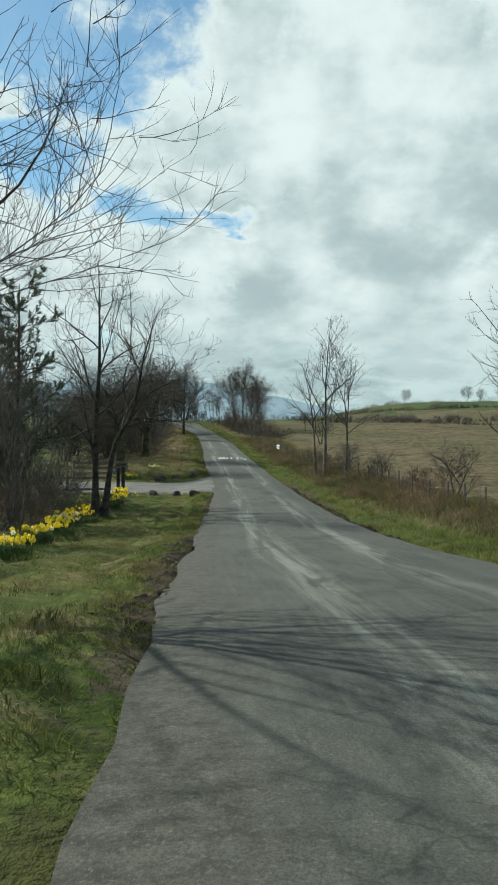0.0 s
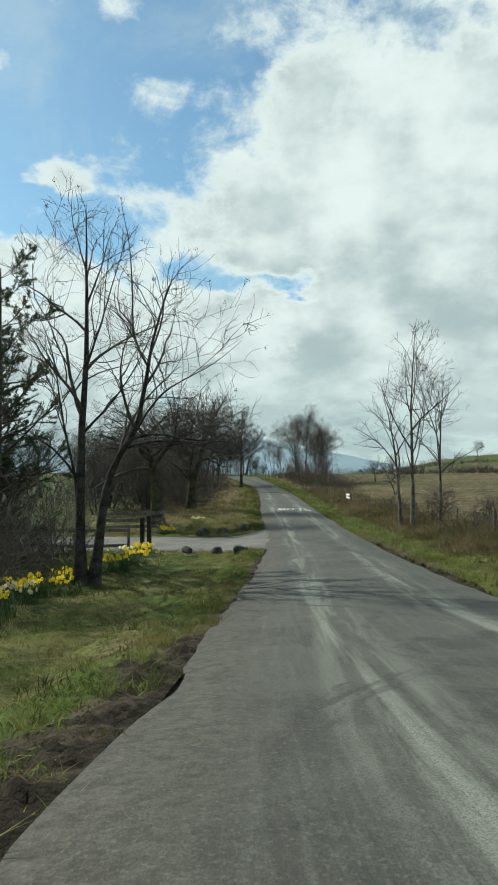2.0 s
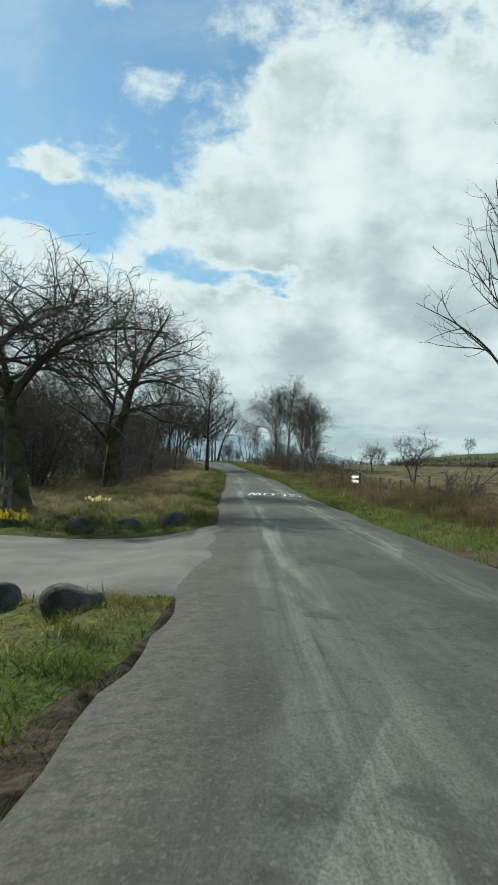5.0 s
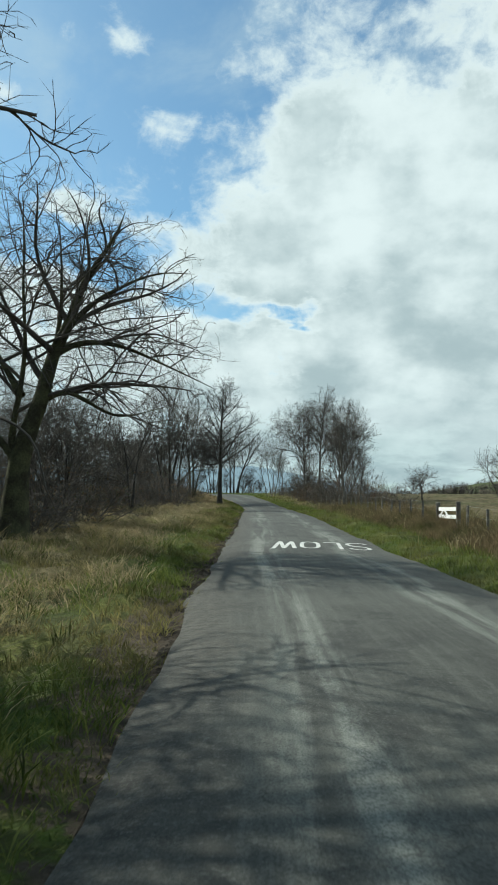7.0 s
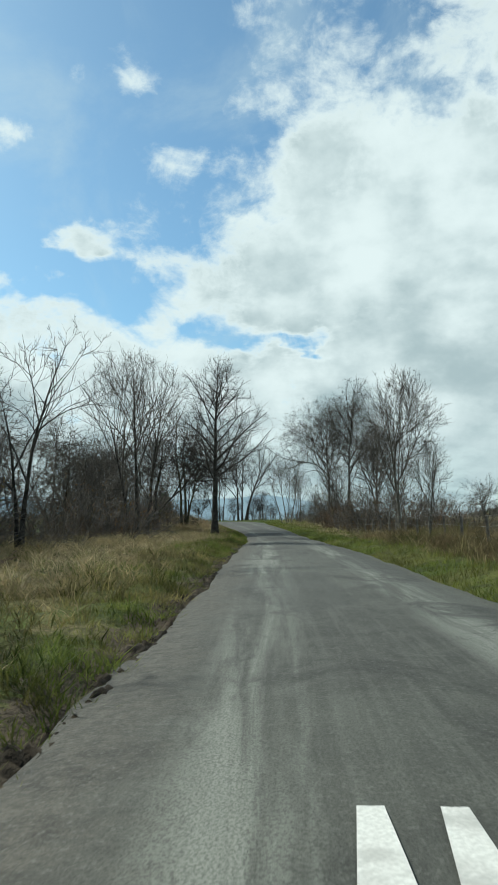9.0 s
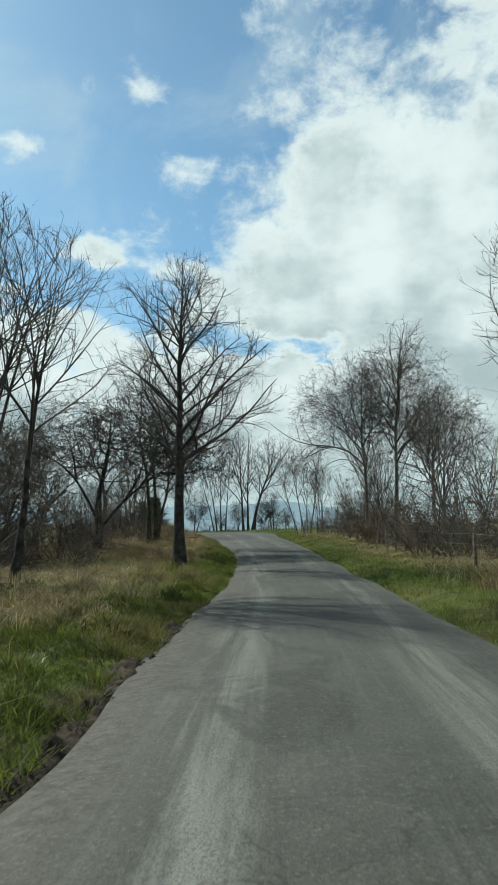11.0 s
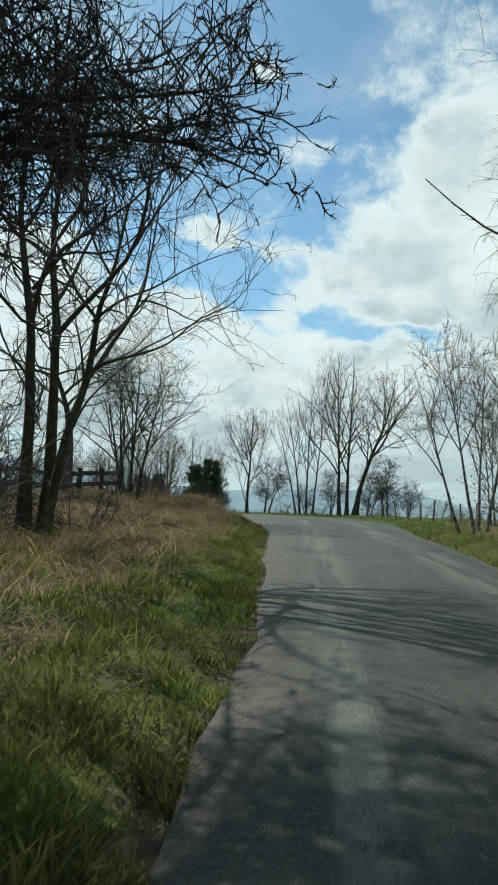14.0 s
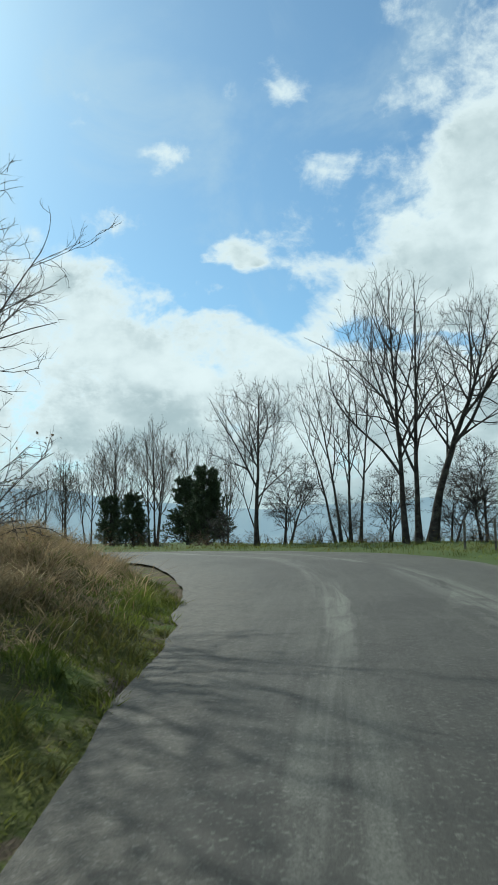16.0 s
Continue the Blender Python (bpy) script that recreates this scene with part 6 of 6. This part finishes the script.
def gate_posts():
    for x, y, h in ((-6.1, 40.2, 1.36), (-5.9, 40.55, 1.40)):
        bm = bmesh.new()
        z = gz(x, y)
        post_mesh(bm, pose(x, y, z + h / 2 - 0.1), (0.15, 0.15, h + 0.2), int(x * 10))
        me = bpy.data.meshes.new("gate_post")
        bm.to_mesh(me)
        bm.free()
        me.materials.append(dark_timber)
        tagged(new("gate_post", me), "stout dark timber gate post at the drive", "gate post", "gate posts at the drive")


gate_posts()


# ---- daffodils ----
def daffodil_leaves(seed, count, wide):
    """A tuft of upright strap leaves."""
    rs = np.random.RandomState(seed)
    a, q = rs.uniform(0, 6.28, count), np.sqrt(rs.uniform(0, 1, count)) * wide
    base = np.stack([q * np.cos(a), q * np.sin(a), np.full(count, -0.03)], 1)
    p, r = stems(rs, base, np.array([0, 0, 1.0]) + rs.normal(0, 0.2, (count, 3)), rs.uniform(0.20, 0.40, count), np.full(count, 0.010), 3, 0.05, -0.2, 0.6)
    v, f = spikes((p, r))
    return mesh_arrays("leaf_tuft", v, f.ravel(), np.full(len(f), 3), [stem_mat])


def daffodil_flower(seed, petal):
    """One flower: a curved stalk, six petals and a trumpet."""
    rs = np.random.RandomState(seed)
    p, r = stems(rs, np.array([[0, 0, -0.03]]), np.array([[0.05, 0.05, 1.0]]), np.array([0.40]), np.array([0.005]), 5, 0.05, 0.1, 0.8)
    sv, sq = tubes((p, r), 3)
    top, face = p[0, -1], np.array([0.95, 0.1, rs.uniform(-0.2, 0.25)])
    face = face / np.linalg.norm(face)
    u = np.cross(face, [0, 0, 1.0])
    u /= np.linalg.norm(u)
    v = np.cross(face, u)
    pet = []
    for k in range(6):
        c, s2 = math.cos(k * math.pi / 3), math.sin(k * math.pi / 3)
        d, e = u * c + v * s2, -u * s2 + v * c
        pet.append(np.stack([top, top + d * 0.033 + e * 0.021, top + d * 0.062 + face * 0.006, top + d * 0.033 - e * 0.021]))
    pv = np.concatenate(pet)
    cv, cq = tubes((np.stack([top, top + face * 0.032])[None], np.array([[0.013, 0.024]])), 7)
    v, q = merge([(sv, sq), (pv, np.arange(24).reshape(-1, 4)), (cv, cq)])
    me = mesh_arrays("flower", v, q.ravel(), np.full(len(q), 4), [stem_mat, petal, petal_mat])
    me.polygons.foreach_set("material_index", [0] * len(sq) + [1] * 6 + [2] * len(cq))
    return me


LEAF_TUFTS = [daffodil_leaves(201, 110, 0.48), daffodil_leaves(202, 90, 0.42)]
YELLOW = [daffodil_flower(k, petal_mat) for k in (211, 212, 213)]
PALE = [daffodil_flower(k, pale_petal) for k in (214, 215)]


def daffodil_clump(x, y, pale, label, group, r):
    top = thing("daffodil_clump", (x, y, gz(x, y)), label, "daffodils", group, r.uniform(0, 360))
    part_mesh("leaf_tuft", LEAF_TUFTS[r.randint(0, 1)], top)
    wide = r.uniform(0.3, 0.5)
    for _ in range(r.randint(13, 24)):
        a, q = r.uniform(0, 6.28), math.sqrt(r.random()) * wide
        ob = part_mesh("flower", r.choice(PALE if pale else YELLOW), top)
        ob.matrix_basis = pose(q * math.cos(a), q * math.sin(a), 0, r.uniform(-9, 9), r.uniform(-9, 9), r.uniform(0, 360)) @ Matrix.Diagonal((*[r.uniform(0.8, 1.15)] * 3, 1))


rr = random.Random(3)
for k in range(19):
    t = (k + rr.uniform(-0.4, 0.4)) / 18
    x, y = -4.2 - 1.1 * t + rr.uniform(-0.45, 0.45), 13.2 + 15.8 * t
    daffodil_clump(x, y, k in (2, 4, 9, 13), "clump of flowering daffodils on the grass bank", "daffodils on the bank", rr)
for x, y, kind in [(-5.4, 37.0, 0), (-5.7, 37.9, 0), (-5.0, 36.2, 0), (-6.1, 37.0, 1), (-5.7, 38.7, 0), (-6.6, 48.6, 0), (-7.0, 49.4, 0), (-6.0, 54.0, 1), (-5.0, 33.8, 0), (-4.9, 31.5, 0)]:
    daffodil_clump(x, y, kind, "clump of flowering daffodils beside the drive fence", "daffodils by the drive", rr)


# ---- distance ----
def mountains():
    """Blue mountains far beyond the fields: a ridge of solid hills, glowing in a painted haze blue."""
    az = np.linspace(-75, 40, 231)
    el = np.interp(az, [-75, -55, -42, -36, -30, -22, -16, -10, -5, -2, 1, 4, 7, 10, 40], [2.5, 3.2, 4.4, 4.3, 3.9, 2.8, 2.6, 2.9, 3.2, 2.7, 2.1, 1.5, 0.9, 0.5, 0.4])
    el = el + 0.10 * lumps(az, 0 * az, 9, 50) + 0.04 * lumps(az, 0 * az, 2.5, 51)
    d = 2900.0
    rows = []
    for f, depth in ((0.0, -350), (0.45, -160), (0.8, -60), (1.0, 0), (0.7, 250), (0.0, 600)):
        rad = np.radians(az)
        dd = d + depth + 40 * lumps(az, 0 * az + depth, 6, 52)
        rows.append(np.stack([-4 + dd * np.sin(rad), 70 + dd * np.cos(rad), -12 + f * d * np.tan(np.radians(el)) + 12], 1))
    v = np.concatenate(rows)
    n = len(az)
    i = (np.arange(len(rows) - 1)[:, None] * n + np.arange(n - 1)[None]).ravel()
    q = np.stack([i, i + 1, i + n + 1, i + n], 1)
    me = mesh_arrays("backdrop_mountains", v, q.ravel(), np.full(len(q), 4), [glowing_haze_material()], True)
    tagged(new("backdrop_mountains", me), "blue mountains on the horizon, haze painted into a glowing colour", "mountains", kind="structure")


mountains()


def far_hedges():
    """Hedge lines and lone trees across the fields."""
    rs = np.random.RandomState(60)
    lines = [((-19, 54), (-19.5, 106), 3.4), ((16, 150), (120, 128), 1.6), ((10, 182), (150, 190), 2.4), ((30, 262), (210, 236), 2.4), ((-70, 240), (30, 300), 3.0), ((-40, 60), (-120, 90), 3.0), ((-36, 98), (-110, 150), 3.5), ((-120, 190), (-48, 184), 3.0), ((60, 395), (260, 330), 3.0), ((-46, 176), (-110, 168), 2.2)]
    for a, b, h in lines:
        a, b = np.array(a, float), np.array(b, float)
        length = np.hypot(*(b - a))
        n = int(length * (8 if a[0] > 0 else 3))
        t = rs.uniform(0, 1, n)
        p = a + (b - a) * t[:, None] + rs.normal(0, 0.7, (n, 2))
        z = ground_z(p[:, 0], p[:, 1])
        tall = h * (0.75 + 0.35 * lumps(p[:, 0], p[:, 1], 14, 61))
        base = np.stack([p[:, 0], p[:, 1], z - 0.1], 1)
        sp, sr = stems(rs, base, np.array([0, 0, 1.0]) + rs.normal(0, 0.35, (n, 3)), tall * rs.uniform(0.6, 1.1, n), np.full(n, 0.035), 4, 0.2, 0.2, 0.5)
        tp, tr = stems(rs, *offshoots(rs, sp, sr, 11, 0.1, 0.97, 50, 0.6, 0.8, min_r=0.022), 2, 0.2, 0.2, 0.6)
        v, f = merge([spikes((sp, sr)), spikes((tp, tr))])
        me = mesh_arrays("field_hedge", v, f.ravel(), np.full(len(f), f.shape[1]), [twig_brown], True)
        tagged(new("field_hedge", me), "bare brown hedge across the fields", "hedge", kind="stuff")


far_hedges()
FAR = spec(18, (((0, 0, -0.1), (0.2, 0, 1.6), (0.4, 0.1, 4.6)), ((-0.2, 0.1, 0.2), (-0.9, 0.2, 2.2), (-1.5, 0.2, 4.2))), ((0, 0, 4.0, 2.6, 2.5, 2.4),), 0.14, 12, 0.3, (60, 35), 0.2, 0.28, (7, 6, 3), 0.2, 0.010, bark_dark, twig_brown)
for k, (x, y, s) in enumerate([(95, 330, 1.2), (102, 334, 1.0), (110, 331, 1.3), (62, 300, 1.0), (24, 240, 0.9), (-30, 70, 1.0), (-38, 84, 1.2), (-27, 62, 0.9), (-48, 96, 1.3), (-24, 78, 1.1), (-33, 120, 1.2), (-45, 130, 1.3), (-60, 150, 1.3), (-26, 100, 1.2), (-22, 66, 0.9)]):
    tree("far_tree", (x, y), 57 * k, "bare tree standing out in the fields", "tree", FAR, s, "field trees")
